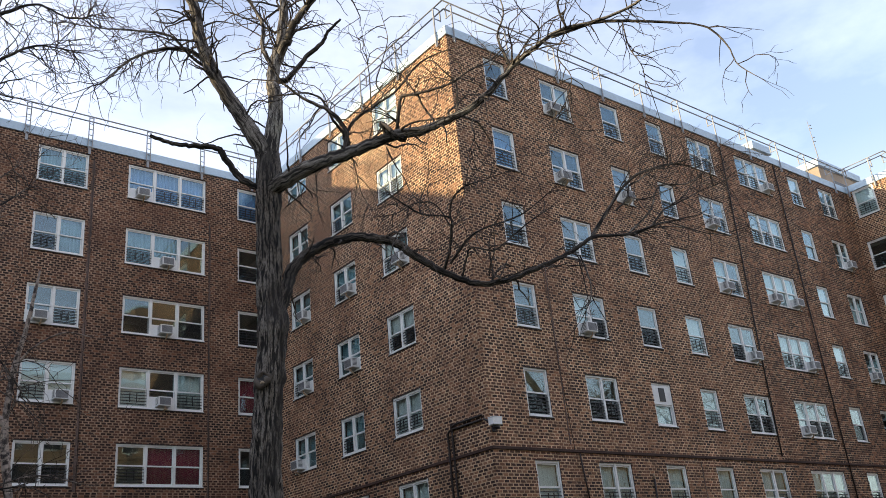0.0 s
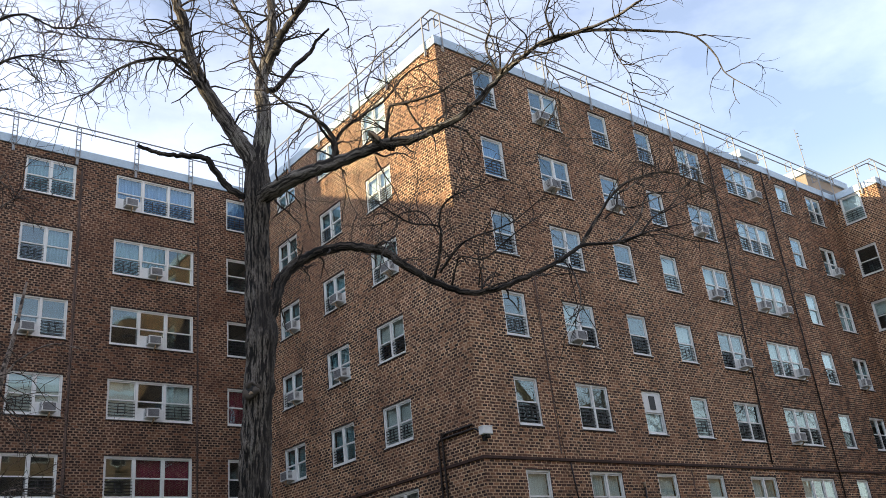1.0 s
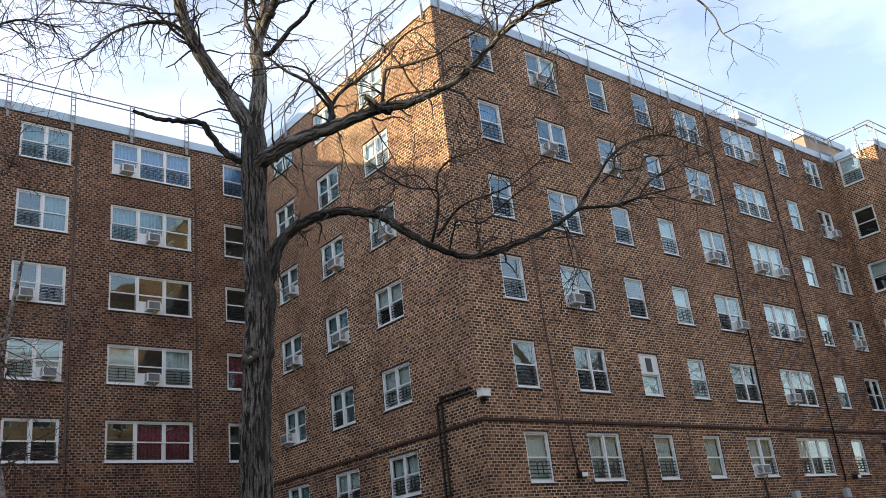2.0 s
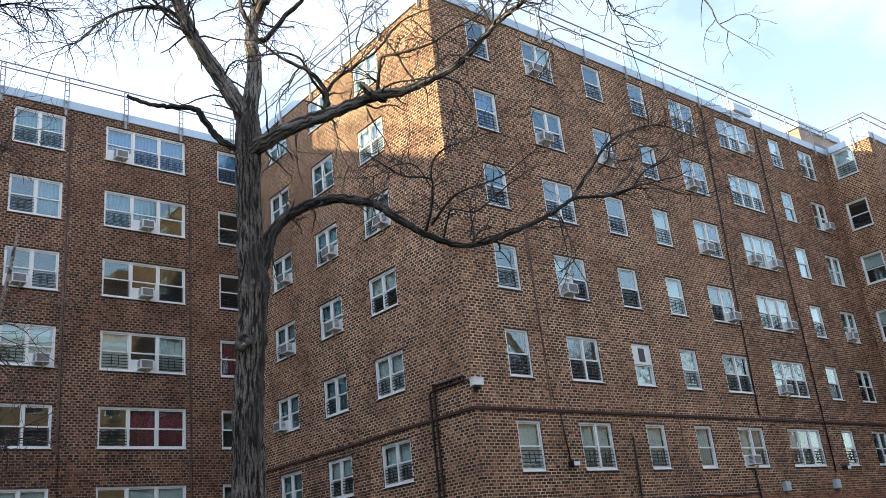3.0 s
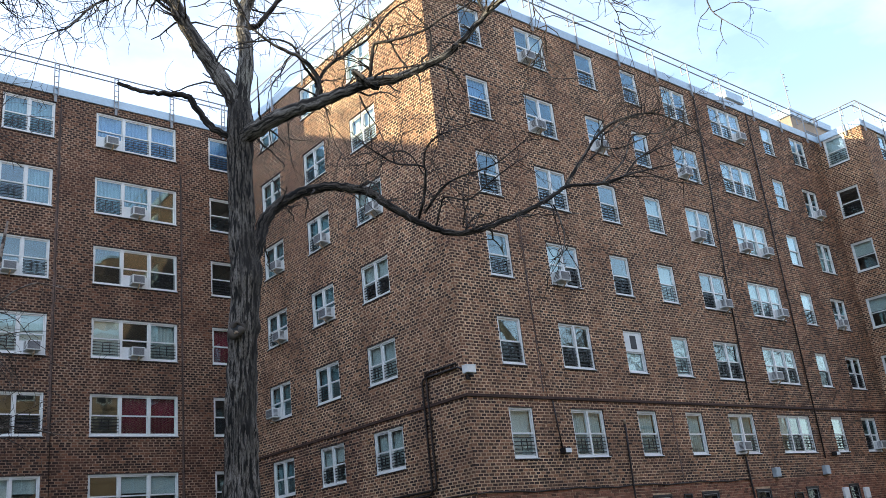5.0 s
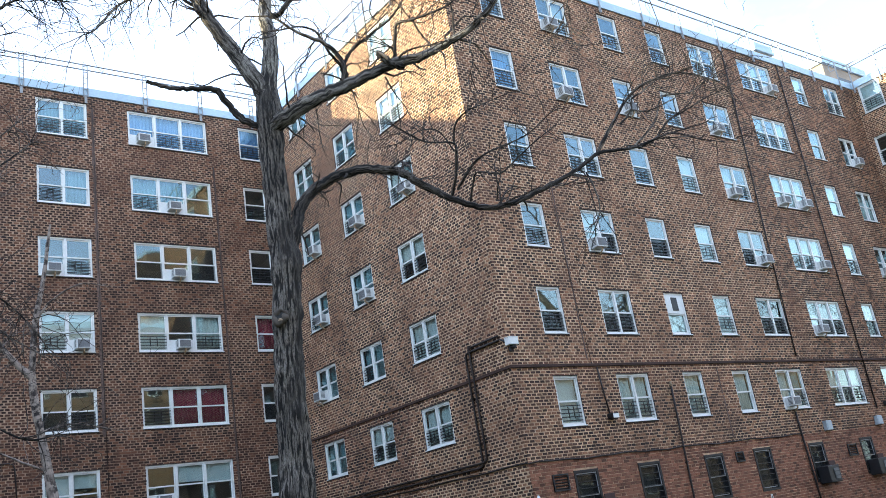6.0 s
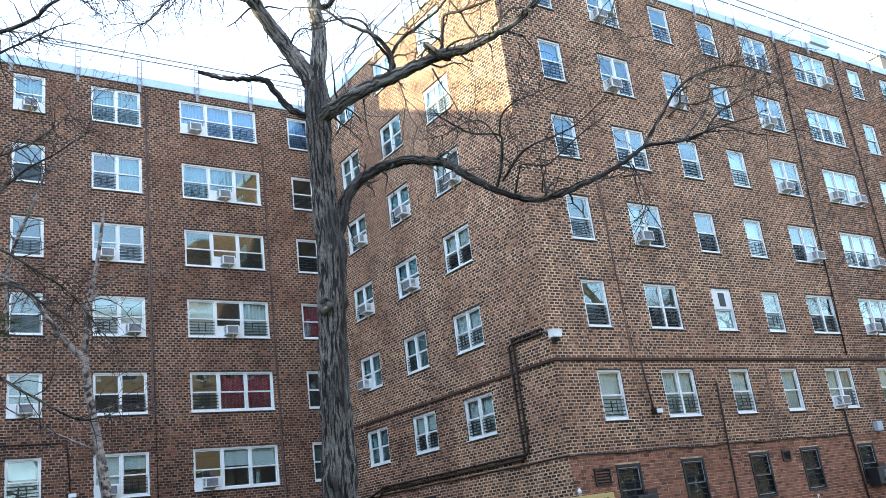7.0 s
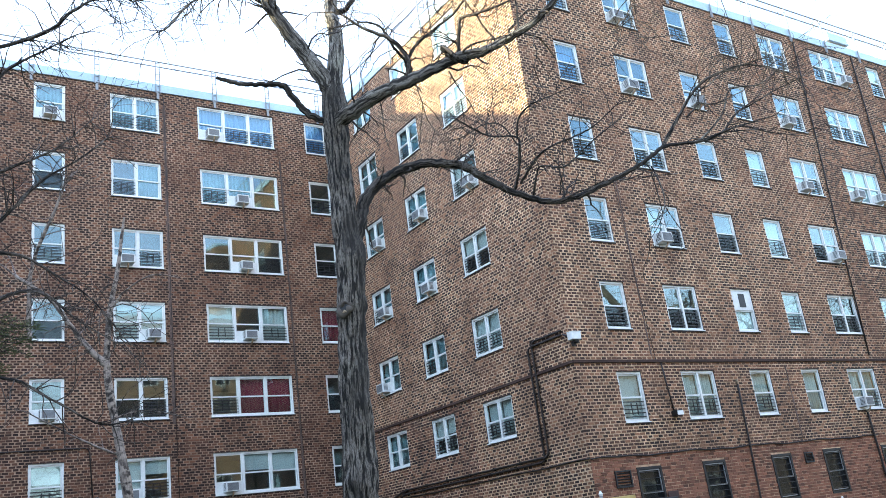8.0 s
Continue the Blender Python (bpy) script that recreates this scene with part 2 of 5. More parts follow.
BLUECLOTH = simple("blue_curtain_cloth", (0.12, 0.25, 0.48), 0.9, 0, 0.15, 4)
REDCLOTH = simple("dark_red_curtain_cloth", (0.27, 0.014, 0.04), 0.9, 0, 0.2, 4)
TEALCLOTH = simple("grey_teal_sheer_cloth", (0.17, 0.28, 0.3), 0.9, 0, 0.2, 3)
PLASTER = simple("room_plaster", (0.34, 0.31, 0.27), 0.9, 0, 0.1, 2)
SLAB = simple("concrete_slab", (0.2, 0.19, 0.18), 0.9, 0, 0.15, 2)
ROOFING = simple("roof_felt", (0.12, 0.12, 0.12), 0.95, 0, 0.2, 2)
DARKFRAME = simple("dark_bronze_frame", (0.014, 0.012, 0.011), 0.6, 0.0, 0.2, 6)
GREYBOX = simple("grey_enamel_box", (0.42, 0.47, 0.5), 0.5, 0, 0.12, 6)
YELLOW = simple("yellow_sign_enamel", (0.62, 0.44, 0.15), 0.45, 0, 0.1, 4)
SOIL = simple("lawn_in_winter", (0.05, 0.062, 0.025), 0.95, 0, 0.4, 3, 0.6)
FARBRICK = simple("far_brickwork", (0.3, 0.19, 0.115), 0.9, 0, 0.2, 4)
TANBRICK = simple("tan_brickwork", (0.46, 0.36, 0.27), 0.9, 0, 0.2, 4)
LEAFGREEN = simple("conifer_needles", (0.085, 0.105, 0.03), 0.7, 0, 0.3, 8)
# Near-black colour painting shade in window reveals, over heads and under sills.
EDGESHADE = simple("dark_window_edge_shade", (0.05, 0.035, 0.03), 0.9, 0, 0.2, 6)
REPOINT = simple("grey_brown_repointing", (0.17, 0.115, 0.092), 0.95, 0, 0.45, 3)
REDDISH = simple("rust_red_panel", (0.07, 0.035, 0.03), 0.8, 0, 0.25, 5)

# ---- mesh helpers ----


class Shape:
    """Collects vertices and faces for one mesh."""

    def __init__(self):
        self.v, self.f = [], []

    def box(self, x0, x1, y0, y1, z0, z1):
        k = len(self.v)
        self.v += [(x0, y0, z0), (x1, y0, z0), (x1, y1, z0), (x0, y1, z0), (x0, y0, z1), (x1, y0, z1), (x1, y1, z1), (x0, y1, z1)]
        self.f += [tuple(k + i for i in q) for q in ((0, 3, 2, 1), (4, 5, 6, 7), (0, 1, 5, 4), (1, 2, 6, 5), (2, 3, 7, 6), (3, 0, 4, 7))]
        return self

    def bevelled(self, x0, x1, y0, y1, z0, z1, r=0.01):
        bm = bmesh.new()
        bmesh.ops.create_cube(bm, size=1, matrix=Matrix.LocRotScale(((x0 + x1) / 2, (y0 + y1) / 2, (z0 + z1) / 2), None, (x1 - x0, y1 - y0, z1 - z0)))
        bmesh.ops.bevel(bm, geom=list(bm.edges), offset=r, segments=2, profile=0.5, affect="EDGES")
        k = len(self.v)
        bm.verts.index_update()
        self.v += [tuple(v.co) for v in bm.verts]
        self.f += [tuple(k + v.index for v in f.verts) for f in bm.faces]
        bm.free()
        return self

    def tube(self, pts, radii, sides=8, wobble=0.0, rng=None):
        k = len(self.v)
        pts = [Vector(p) for p in pts]
        ref = None
        for i, p in enumerate(pts):
            d = (pts[min(i + 1, len(pts) - 1)] - pts[max(i - 1, 0)]).normalized()
            if ref is None:
                ref = d.orthogonal().normalized()
            ref = (ref - d * ref.dot(d)).normalized()
            side = d.cross(ref)
            for s in range(sides):
                a = 2 * math.pi * s / sides
                r = radii[i] * (1 + (rng.uniform(-wobble, wobble) if wobble else 0))
                self.v.append(tuple(p + ref * (math.cos(a) * r) + side * (math.sin(a) * r)))
        for i in range(len(pts) - 1):
            for s in range(sides):
                a, b = k + i * sides + s, k + i * sides + (s + 1) % sides
                self.f.append((a, b, b + sides, a + sides))
        self.f.append(tuple(k + s for s in reversed(range(sides))))
        self.f.append(tuple(k + (len(pts) - 1) * sides + s for s in range(sides)))
        return self

    def mesh(self, name, mat, smooth=False):
        me = bpy.data.meshes.new(name)
        me.from_pydata(self.v, [], self.f)
        me.materials.append(mat)
        if smooth:
            me.shade_smooth()
        return me


def part(name, shape, mat, parent=None, label="", m=None, smooth=False):
    """One mesh object; a part where it has a parent."""
    me = shape if isinstance(shape, bpy.types.Mesh) else shape.mesh(name, mat, smooth)
    ob = new(name, me)
    if parent is not None:
        ob.parent = parent
    if m is not None:
        ob.matrix_basis = m
    return tagged(ob, label)


def thing(name, label, category, m=None, group="", kind=""):
    ob = new(name)
    ob.empty_display_size = 0.2
    if m is not None:
        ob.matrix_basis = m
    return tagged(ob, label, category, group, kind)


# ---- plan of the building ----
STOREY, HEAD, DEPTH = 2.64, 18.85, 12.258
ROOF, COPING_LOW, BASE = 19.5, 19.16, 0.64
FAR_WING, FAR_FRONT = 24.98, -2.2
HR, HA, HL, HQ = 1.408, 1.232, 1.408, 1.42      # whole brick courses
COLS_R = ((1.49, 2.43, 1), (4.055, 5.488, 2), (7.14, 8.112, 1), (9.725, 10.668, 1), (12.243, 13.855, 2), (15.503, 17.863, 3), (19.575, 20.49, 1), (22.146, 23.435, 2))
COLS_A = ((2.915, 4.37, 2), (5.973, 7.364, 2), (9.02, 10.44, 2))
COLS_L = ((-11.52, -10.487, 1), (-8.96, -7.203, 2), (-5.743, -2.66, 3), (-1.3, -0.33, 1))
# For each storey from the top, for each column, for each light of the window: fitting and cover.
# g guard, a air conditioner, p plain, f fan panel; w white blind, h half blind, c curtain, b blue, r red, d dark, s dark with an insect screen
FIT_R = ("gd|ad gc|gd|gd|gc gd|gd gc ad|gh|gd gd", "gb|ad gd|ad|gd|ad gd|gc gd gc|pd|pd ad", "gd|gd gd|gd|gw|ac gd|aw pw ac|pw|pc pc",
         "gd|aw gs|gs|gw|gs ad|gc gc ac|gh|ad pd", "gs|gs gs|fw|gw|gs gs|ac gs gs|ps|gs gs", "gw|gc gc|gc|pc|ac gt|gh gs gh|gh|gs ad")
FIT_A = ("pw pw|pw pw|pt pt", "gw gw|gt pt|pt pt", "gw at|gt at|pt at", "gh gh|pt at|gt at", "gw gw|gt pt|at pt", "gc gc|gh gh|pt pt")
FIT_L = ("at|gt gt|ab gb gb|gb", "ps|gd pt|gt at pd|gd", "gd|ad gd|ps ad ps|gs", "ps|gw aw|gw ad gc|pr", "ad|ps gs|gd pr pr|ps", "gh|aw gh|ad ph ph|ps")
FIT_Q = ("gw", "gd", "ph", "ph", "gd", "gw")


def turn_r(u, w, z):
    return (u, -w, z)


def turn_a(u, w, z):
    return (-w, u, z)


def turn_l(u, w, z):
    return (u, DEPTH - w, z)


def turn_q(u, w, z):
    return (FAR_WING - w, u, z)


def turn_f(u, w, z):
    return (u, FAR_FRONT - w, z)


def openings(cols, height, head=HEAD, storey=STOREY, rows=6):
    return [(c[0], c[1], head - storey * k - height, head - storey * k) for k in range(rows) for c in cols]


CELLAR_R = ((1.55, 2.48, 1.69, 3.04), (4.15, 5.1, 1.69, 3.04), (7.2, 8.15, 1.69, 3.04), (9.77, 10.74, 1.69, 3.06), (13.0, 13.95, 1.69, 3.02), (16.4, 17.3, 1.69, 3.0), (19.7, 20.5, 1.69, 3.0))
CELLAR_A = ((6.5, 7.45, 1.4, 3.06),)
Q_COL = ((-1.33, -0.29, 1),)
F_COL = ((26.62, 27.55, 1), (30.2, 31.5, 2))
OPEN_R = openings(COLS_R, HR) + list(CELLAR_R)
OPEN_A = openings(COLS_A, HA) + list(CELLAR_A)
OPEN_L = openings(COLS_L, HL)
OPEN_Q = openings(Q_COL, HQ, 19.16, 2.69)
OPEN_F = openings(F_COL, HQ, 19.16, 2.69)


def wall(name, turn, u0, u1, z0, z1, holes, label, mortar=MORTAR, thick=0.3):
    """A wall with thickness and real openings, faced by mortar."""
    us = sorted({u0, u1, *(h[0] for h in holes), *(h[1] for h in holes)})
    zs = sorted({z0, z1, *(h[2] for h in holes), *(h[3] for h in holes)})
    s = Shape()

    def quad(*pts):
        k = len(s.v)
        s.v += [turn(*p) for p in pts]
        s.f.append((k, k + 1, k + 2, k + 3))

    for a, b in zip(us, us[1:]):
        for c, d in zip(zs, zs[1:]):
            mu, mz = (a + b) / 2, (c + d) / 2
            if any(h[0] < mu < h[1] and h[2] < mz < h[3] for h in holes):
                continue
            quad((a, 0, c), (b, 0, c), (b, 0, d), (a, 0, d))
            quad((a, -thick, c), (b, -thick, c), (b, -thick, d), (a, -thick, d))
    faces = len(s.f)
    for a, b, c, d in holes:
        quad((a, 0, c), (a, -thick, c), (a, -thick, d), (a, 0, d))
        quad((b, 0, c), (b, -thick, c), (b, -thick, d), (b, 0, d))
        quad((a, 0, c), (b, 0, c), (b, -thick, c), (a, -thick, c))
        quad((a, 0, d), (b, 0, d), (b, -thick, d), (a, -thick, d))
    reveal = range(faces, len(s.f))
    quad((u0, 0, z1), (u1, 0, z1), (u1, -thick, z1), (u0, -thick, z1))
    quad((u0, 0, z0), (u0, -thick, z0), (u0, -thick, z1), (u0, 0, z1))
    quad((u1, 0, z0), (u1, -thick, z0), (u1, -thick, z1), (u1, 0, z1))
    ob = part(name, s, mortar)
    # Reveal faces take the dark colour: shade painted into the recess.
    ob.data.materials.append(EDGESHADE)
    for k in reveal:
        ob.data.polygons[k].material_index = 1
    return tagged(ob, label, "wall", kind="structure")


BR = "dark red-brown brick wall with wide tan mortar joints"
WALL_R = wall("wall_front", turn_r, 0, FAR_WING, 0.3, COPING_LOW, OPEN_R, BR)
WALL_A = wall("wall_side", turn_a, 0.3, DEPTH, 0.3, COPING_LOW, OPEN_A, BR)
# Unseen stretch to x -80 is added to keep the sun off the trees.
WALL_L = wall("wall_wing", turn_l, -80, 0, 0.3, COPING_LOW, OPEN_L, "plum-brown brick wall with mortar joints, both darkened for court shade", WINGMORTAR)
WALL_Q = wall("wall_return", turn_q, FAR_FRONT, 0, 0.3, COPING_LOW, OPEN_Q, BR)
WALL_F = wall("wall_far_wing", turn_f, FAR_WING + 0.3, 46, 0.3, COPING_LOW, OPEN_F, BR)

# roofs, floors and inner walls
s = Shape().box(0.3, 46, 0.3, 14, 18.95, 19.1).box(FAR_WING + 0.3, 46, FAR_FRONT + 0.3, 0.3, 18.95, 19.1).box(-80, 0.3, DEPTH + 0.3, 24, 18.95, 19.1)
tagged(part("roof", s, ROOFING), "flat grey felt roof behind the parapets", "roof", kind="structure")
for k in range(7):
    zt = HEAD + 0.22 - STOREY * (k + 1)
    s = Shape().box(0.3, 46, 0.3, 14, zt - 0.15, zt).box(-80, 0.3, DEPTH + 0.3, 24, zt - 0.15, zt).box(FAR_WING + 0.3, 46, FAR_FRONT + 0.3, 0.3, zt - 0.15, zt)
    tagged(part("floor_%d" % (k + 1), s, SLAB), "dim concrete storey floor inside the building", "floor", kind="structure")
s = Shape().box(3.4, 46, 3.4, 3.55, 0.3, 18.9).box(3.4, 3.55, 3.55, 14, 0.3, 18.9).box(-80, 0.0, DEPTH + 3.2, DEPTH + 3.35, 0.3, 18.9).box(0.0, 0.3, DEPTH + 0.3, 24, 0.3, 18.9)
tagged(part("wall_inner", s, PLASTER), "plain plaster corridor walls inside the rooms", "wall", kind="structure")
s = Shape().box(-80.3, -80, DEPTH, 24, 0.3, COPING_LOW).box(-80, 46, 24, 24.3, 0.3, COPING_LOW).box(46, 46.3, FAR_FRONT, 24, 0.3, COPING_LOW)
tagged(part("wall_back", s, TANBRICK), "plain rear walls closing the building", "wall", kind="structure")

# parapet coping
s = Shape()
s.bevelled(-0.06, FAR_WING - 0.05, -0.06, 0.34, COPING_LOW, ROOF, 0.015)
tagged(part("trim_coping_front", s, COPING), "white metal coping along the parapet", "coping", kind="structure")
s = Shape().bevelled(-0.06, 0.34, 0.345, DEPTH - 0.065, COPING_LOW, ROOF, 0.015)
tagged(part("trim_coping_side", s, COPING), "white metal coping along the parapet", "coping", kind="structure")
s = Shape().bevelled(-80, 0.3, DEPTH - 0.06, DEPTH + 0.34, COPING_LOW, ROOF, 0.015)
tagged(part("trim_coping_wing", s, COPING), "white metal coping along the parapet", "coping", kind="structure")
s = Shape().bevelled(FAR_WING - 0.045, FAR_WING + 0.34, FAR_FRONT + 0.345, 0.34, COPING_LOW, ROOF, 0.015)
tagged(part("trim_coping_return", s, COPING), "white metal coping along the parapet", "coping", kind="structure")
s = Shape().bevelled(FAR_WING - 0.045, 46.3, FAR_FRONT - 0.06, FAR_FRONT + 0.34, COPING_LOW, ROOF, 0.015)
tagged(part("trim_coping_far", s, COPING), "white metal coping along the parapet", "coping", kind="structure")

# string courses
for nm, turn, a, b in (("front", turn_r, -0.05, FAR_WING), ("side", turn_a, 0.0, DEPTH)):
    s = Shape()
    p0, p1 = turn(a, 0.055, 5.9), turn(b, -0.02, 5.985)
    s.bevelled(min(p0[0], p1[0]), max(p0[0], p1[0]), min(p0[1], p1[1]), max(p0[1], p1[1]), 5.9, 5.985, 0.012)
    tagged(part("trim_band_" + nm, s, BAND), "thin dark brick string course with its shadow line in the colour", "string course", kind="structure")

# ---- windows ----
FRAME, MULLION, SASH = 0.062, 0.078, 0.034
WINDOWS = {}


def lights(width, units):
    """The clear span of each light of a window, from its middle."""
    clear = (width - 2 * FRAME - (units - 1) * MULLION) / units
    return [(-width / 2 + FRAME + k * (clear + MULLION), -width / 2 + FRAME + k * (clear + MULLION) + clear) for k in range(units)]


def build_window(width, height, units, m, name, label):
    """Double-hung window: frame, mullions, two sashes and two panes a light. Origin at the middle of its foot on the wall's face."""
    w = thing(name, label, "window", m, kind="structure")
    y0, y1, h = 0.045, 0.15, height
    s = Shape().box(-width / 2, -width / 2 + FRAME, y0, y1, 0, h).box(width / 2 - FRAME, width / 2, y0, y1, 0, h)
    s.box(-width / 2 + FRAME, width / 2 - FRAME, y0, y1, h - FRAME, h).box(-width / 2 + FRAME, width / 2 - FRAME, y0 - 0.01, y1, 0, FRAME)
    part("window_frame", s, WHITE, w)
    s = Shape().bevelled(-width / 2 - 0.006, width / 2 + 0.006, -0.03, 0.05, -0.022, 0.004, 0.008)
    part("window_sill", s, WHITE, w)
    # Two dark strips painted as shadow lines above the head and below the sill.
    part("head_shade_strip", Shape().box(-width / 2 - 0.035, width / 2 + 0.035, 0.0, 0.05, h + 0.002, h + 0.022), EDGESHADE, w, "dark strip painting a shadow line over the window")
    part("sill_shade_strip", Shape().box(-width / 2 - 0.015, width / 2 + 0.015, -0.012, 0.03, -0.055, -0.024), EDGESHADE, w)
    spans = lights(width, units)
    for a, b in zip(spans, spans[1:]):
        part("mullion", Shape().box(a[1], b[0], y0 - 0.006, y1, FRAME, h - FRAME), WHITE, w)
    mid = FRAME + (h - 2 * FRAME) * 0.49
    for a, b in spans:
        for nm, z0, z1, ya in (("upper_sash", mid - 0.02, h - FRAME, 0.075), ("lower_sash", FRAME, mid + 0.02, 0.108)):
            s = Shape().box(a, a + SASH, ya, ya + 0.03, z0, z1).box(b - SASH, b, ya, ya + 0.03, z0, z1)
            s.box(a + SASH, b - SASH, ya, ya + 0.03, z0, z0 + 0.045).box(a + SASH, b - SASH, ya, ya + 0.03, z1 - 0.04, z1)
            sash = part(nm, s, WHITE, w)
            p = part("pane", Shape().box(a + SASH, b - SASH, ya + 0.012, ya + 0.016, z0 + 0.045, z1 - 0.04), GLASS, sash)
            p.visible_shadow = False
    return w


def window(width, height, units, m, label):
    key = (round(width, 2), round(height, 2), units)
    number = len(WINDOWS.setdefault("all", [])) + 1
    if key in WINDOWS:
        w = copy_thing(WINDOWS[key], m)
        w.name = "window_%d" % number
        tagged(w, label)
    else:
        w = WINDOWS[key] = build_window(width, height, units, m, "window_%d" % number, label)
    WINDOWS["all"].append(w)
    return w


KEEP = {}


def repeat(key, m, make, label=""):
    """Builds a thing once and copies it afterwards."""
    if key in KEEP:
        ob = copy_thing(KEEP[key], m)
    else:
        ob = KEEP[key] = make(m)
    return tagged(ob, label)


def guard(width, height, m):
    """Steel child guard: flat frame, rails and two uprights."""
    g = thing("window_guard", "black steel guard rails across the lower sash", "window guard", m, "window guards")
    rail = Shape().box(-width / 2, width / 2, -0.008, 0.008, -0.0125, 0.0125).mesh("guard_rail", BLACK)
    for k in range(5):
        part("rail", rail, BLACK, g, m=pose(0, 0, 0.09 + k * (height - 0.1) / 4.6))
    up = Shape().box(-0.014, 0.014, -0.022, -0.008, 0.09 + (height - 0.1) * 0.12, height * 0.82).mesh("guard_upright", BLACK)
    for x in (-width * 0.13, width * 0.13):
        part("upright", up, BLACK, g, m=pose(x, 0, 0))
    return g


def insect_screen(width, height, m):
    s = thing("insect_screen", "dark insect screen over the lower sash", "insect screen", m, "insect screens")
    q = part("mesh", Shape().box(-width / 2, width / 2, 0.0, 0.002, 0, height), SCREEN, s)
    q.visible_shadow = False
    for z in (0, height - 0.02):
        part("screen_rail", Shape().box(-width / 2, width / 2, -0.004, 0.008, z, z + 0.02), WHITE, s)
    return s


def air_conditioner(width, m):
    """Window unit: rounded casing, rear fins, side louvres, side panels and a wooden prop. Origin at the sill, middle of the light."""
    a = thing("air_conditioner", "off-white window air conditioner resting on the sill", "air conditioner", m, "air conditioners")
    w, h, out = min(0.47, width - 0.1), 0.34, 0.27
    part("casing", Shape().bevelled(-w / 2, w / 2, -out, 0.16, 0.015, h, 0.018), ACBODY, a)
    s = Shape().box(-w / 2 + 0.04, w / 2 - 0.04, -out - 0.004, -out + 0.004, 0.055, h - 0.04)
    back = part("rear_grille", s, GRILLE, a, "grey finned rear grille")
    s = Shape()
    for k in range(9):
        z = 0.07 + k * (h - 0.13) / 8
        s.box(-w / 2 + 0.05, w / 2 - 0.05, -out - 0.009, -out - 0.003, z - 0.004, z + 0.004)
    part("fin", s, STEEL, back)
    for sgn in (-1, 1):
        s = Shape()
        for k in range(6):
            z = 0.09 + k * 0.042
            s.box(sgn * w / 2 - 0.004, sgn * w / 2 + 0.004, -out + 0.05, -0.06, z - 0.011, z + 0.011)
        part("side_louvre", s, GRILLE, a)
    for sgn in (-1, 1):
        x0, x1 = sorted((sgn * w / 2, sgn * width / 2))
        if x1 - x0 > 0.02:
            part("side_panel", Shape().box(x0, x1, 0.055, 0.075, 0.0, h + 0.02), WHITE, a, "white filler panel")
    part("top_rail", Shape().box(-width / 2, width / 2, 0.05, 0.085, h, h + 0.04), WHITE, a)
    s = Shape().tube([(0.03, -0.2, 0.03), (0.03, -0.19, -0.06), (0.03, -0.05, -0.16)], [0.028, 0.028, 0.026], 6)
    part("prop", s, WOOD, a, "pale wooden prop")
    return a


def blind(width, z0, z1, m, mat, name, label, cat):
    b = thing(name, label, cat, m)
    s = Shape()
    n = 10
    for k in range(n):
        x = -width / 2 + width * k / n
        s.box(x, x + width / n, 0.185 + 0.004 * (k % 2), 0.19 + 0.004 * (k % 2), z0, z1)
    part("fabric", s, mat, b)
    part("hem_bar", Shape().bevelled(-width / 2, width / 2, 0.18, 0.198, z0 - 0.02, z0, 0.004), mat, b)
    return b


def curtain(width, z0, z1, m, mat, name, label):
    c = thing(name, label, "curtain", m)
    s = Shape()
    n = 40
    for k in range(n + 1):
        x = -width / 2 + width * k / n
        y = 0.21 + 0.025 * math.sin(k * 1.15) + 0.01 * math.sin(k * 2.9 + 1)
        s.v += [(x, y, z0), (x, y + 0.004, z0), (x, y, z1), (x, y + 0.004, z1)]
    for k in range(n):
        a = 4 * k
        s.f += [(a, a + 4, a + 6, a + 2), (a + 1, a + 3, a + 7, a + 5), (a, a + 1, a + 5, a + 4), (a + 2, a + 6, a + 7, a + 3)]
    part("cloth", s, mat, c, smooth=True)
    part("rod", Shape().tube([(-width / 2, 0.2, z1 + 0.01), (width / 2, 0.2, z1 + 0.01)], [0.01, 0.01], 6), STEEL, c)
    return c


def fan_panel(width, height, m):
    f = thing("window_fan", "white panel with a small black fan grille filling the upper sash", "window fan", m)
    part("panel", Shape().bevelled(-width / 2, width / 2, 0.045, 0.075, 0, height, 0.006), WHITE, f)
    part("fan_grille", Shape().bevelled(-0.15, 0.15, 0.03, 0.05, 0.1, height - 0.08, 0.01), BLACK, f, "black fan grille")
    return f


COVERS = {
    "w": ("white roller blind drawn down behind the glass", 0.0),
    "h": ("white roller blind drawn half down behind the glass", 0.5),
}
CLOTHS = {"c": (LACE, "pale curtain hanging behind the glass"), "b": (BLUECLOTH, "blue curtain hanging behind the glass"), "t": (TEALCLOTH, "grey-teal sheer curtain hanging behind the glass"), "r": (REDCLOTH, "dark red curtain hanging behind the glass")}


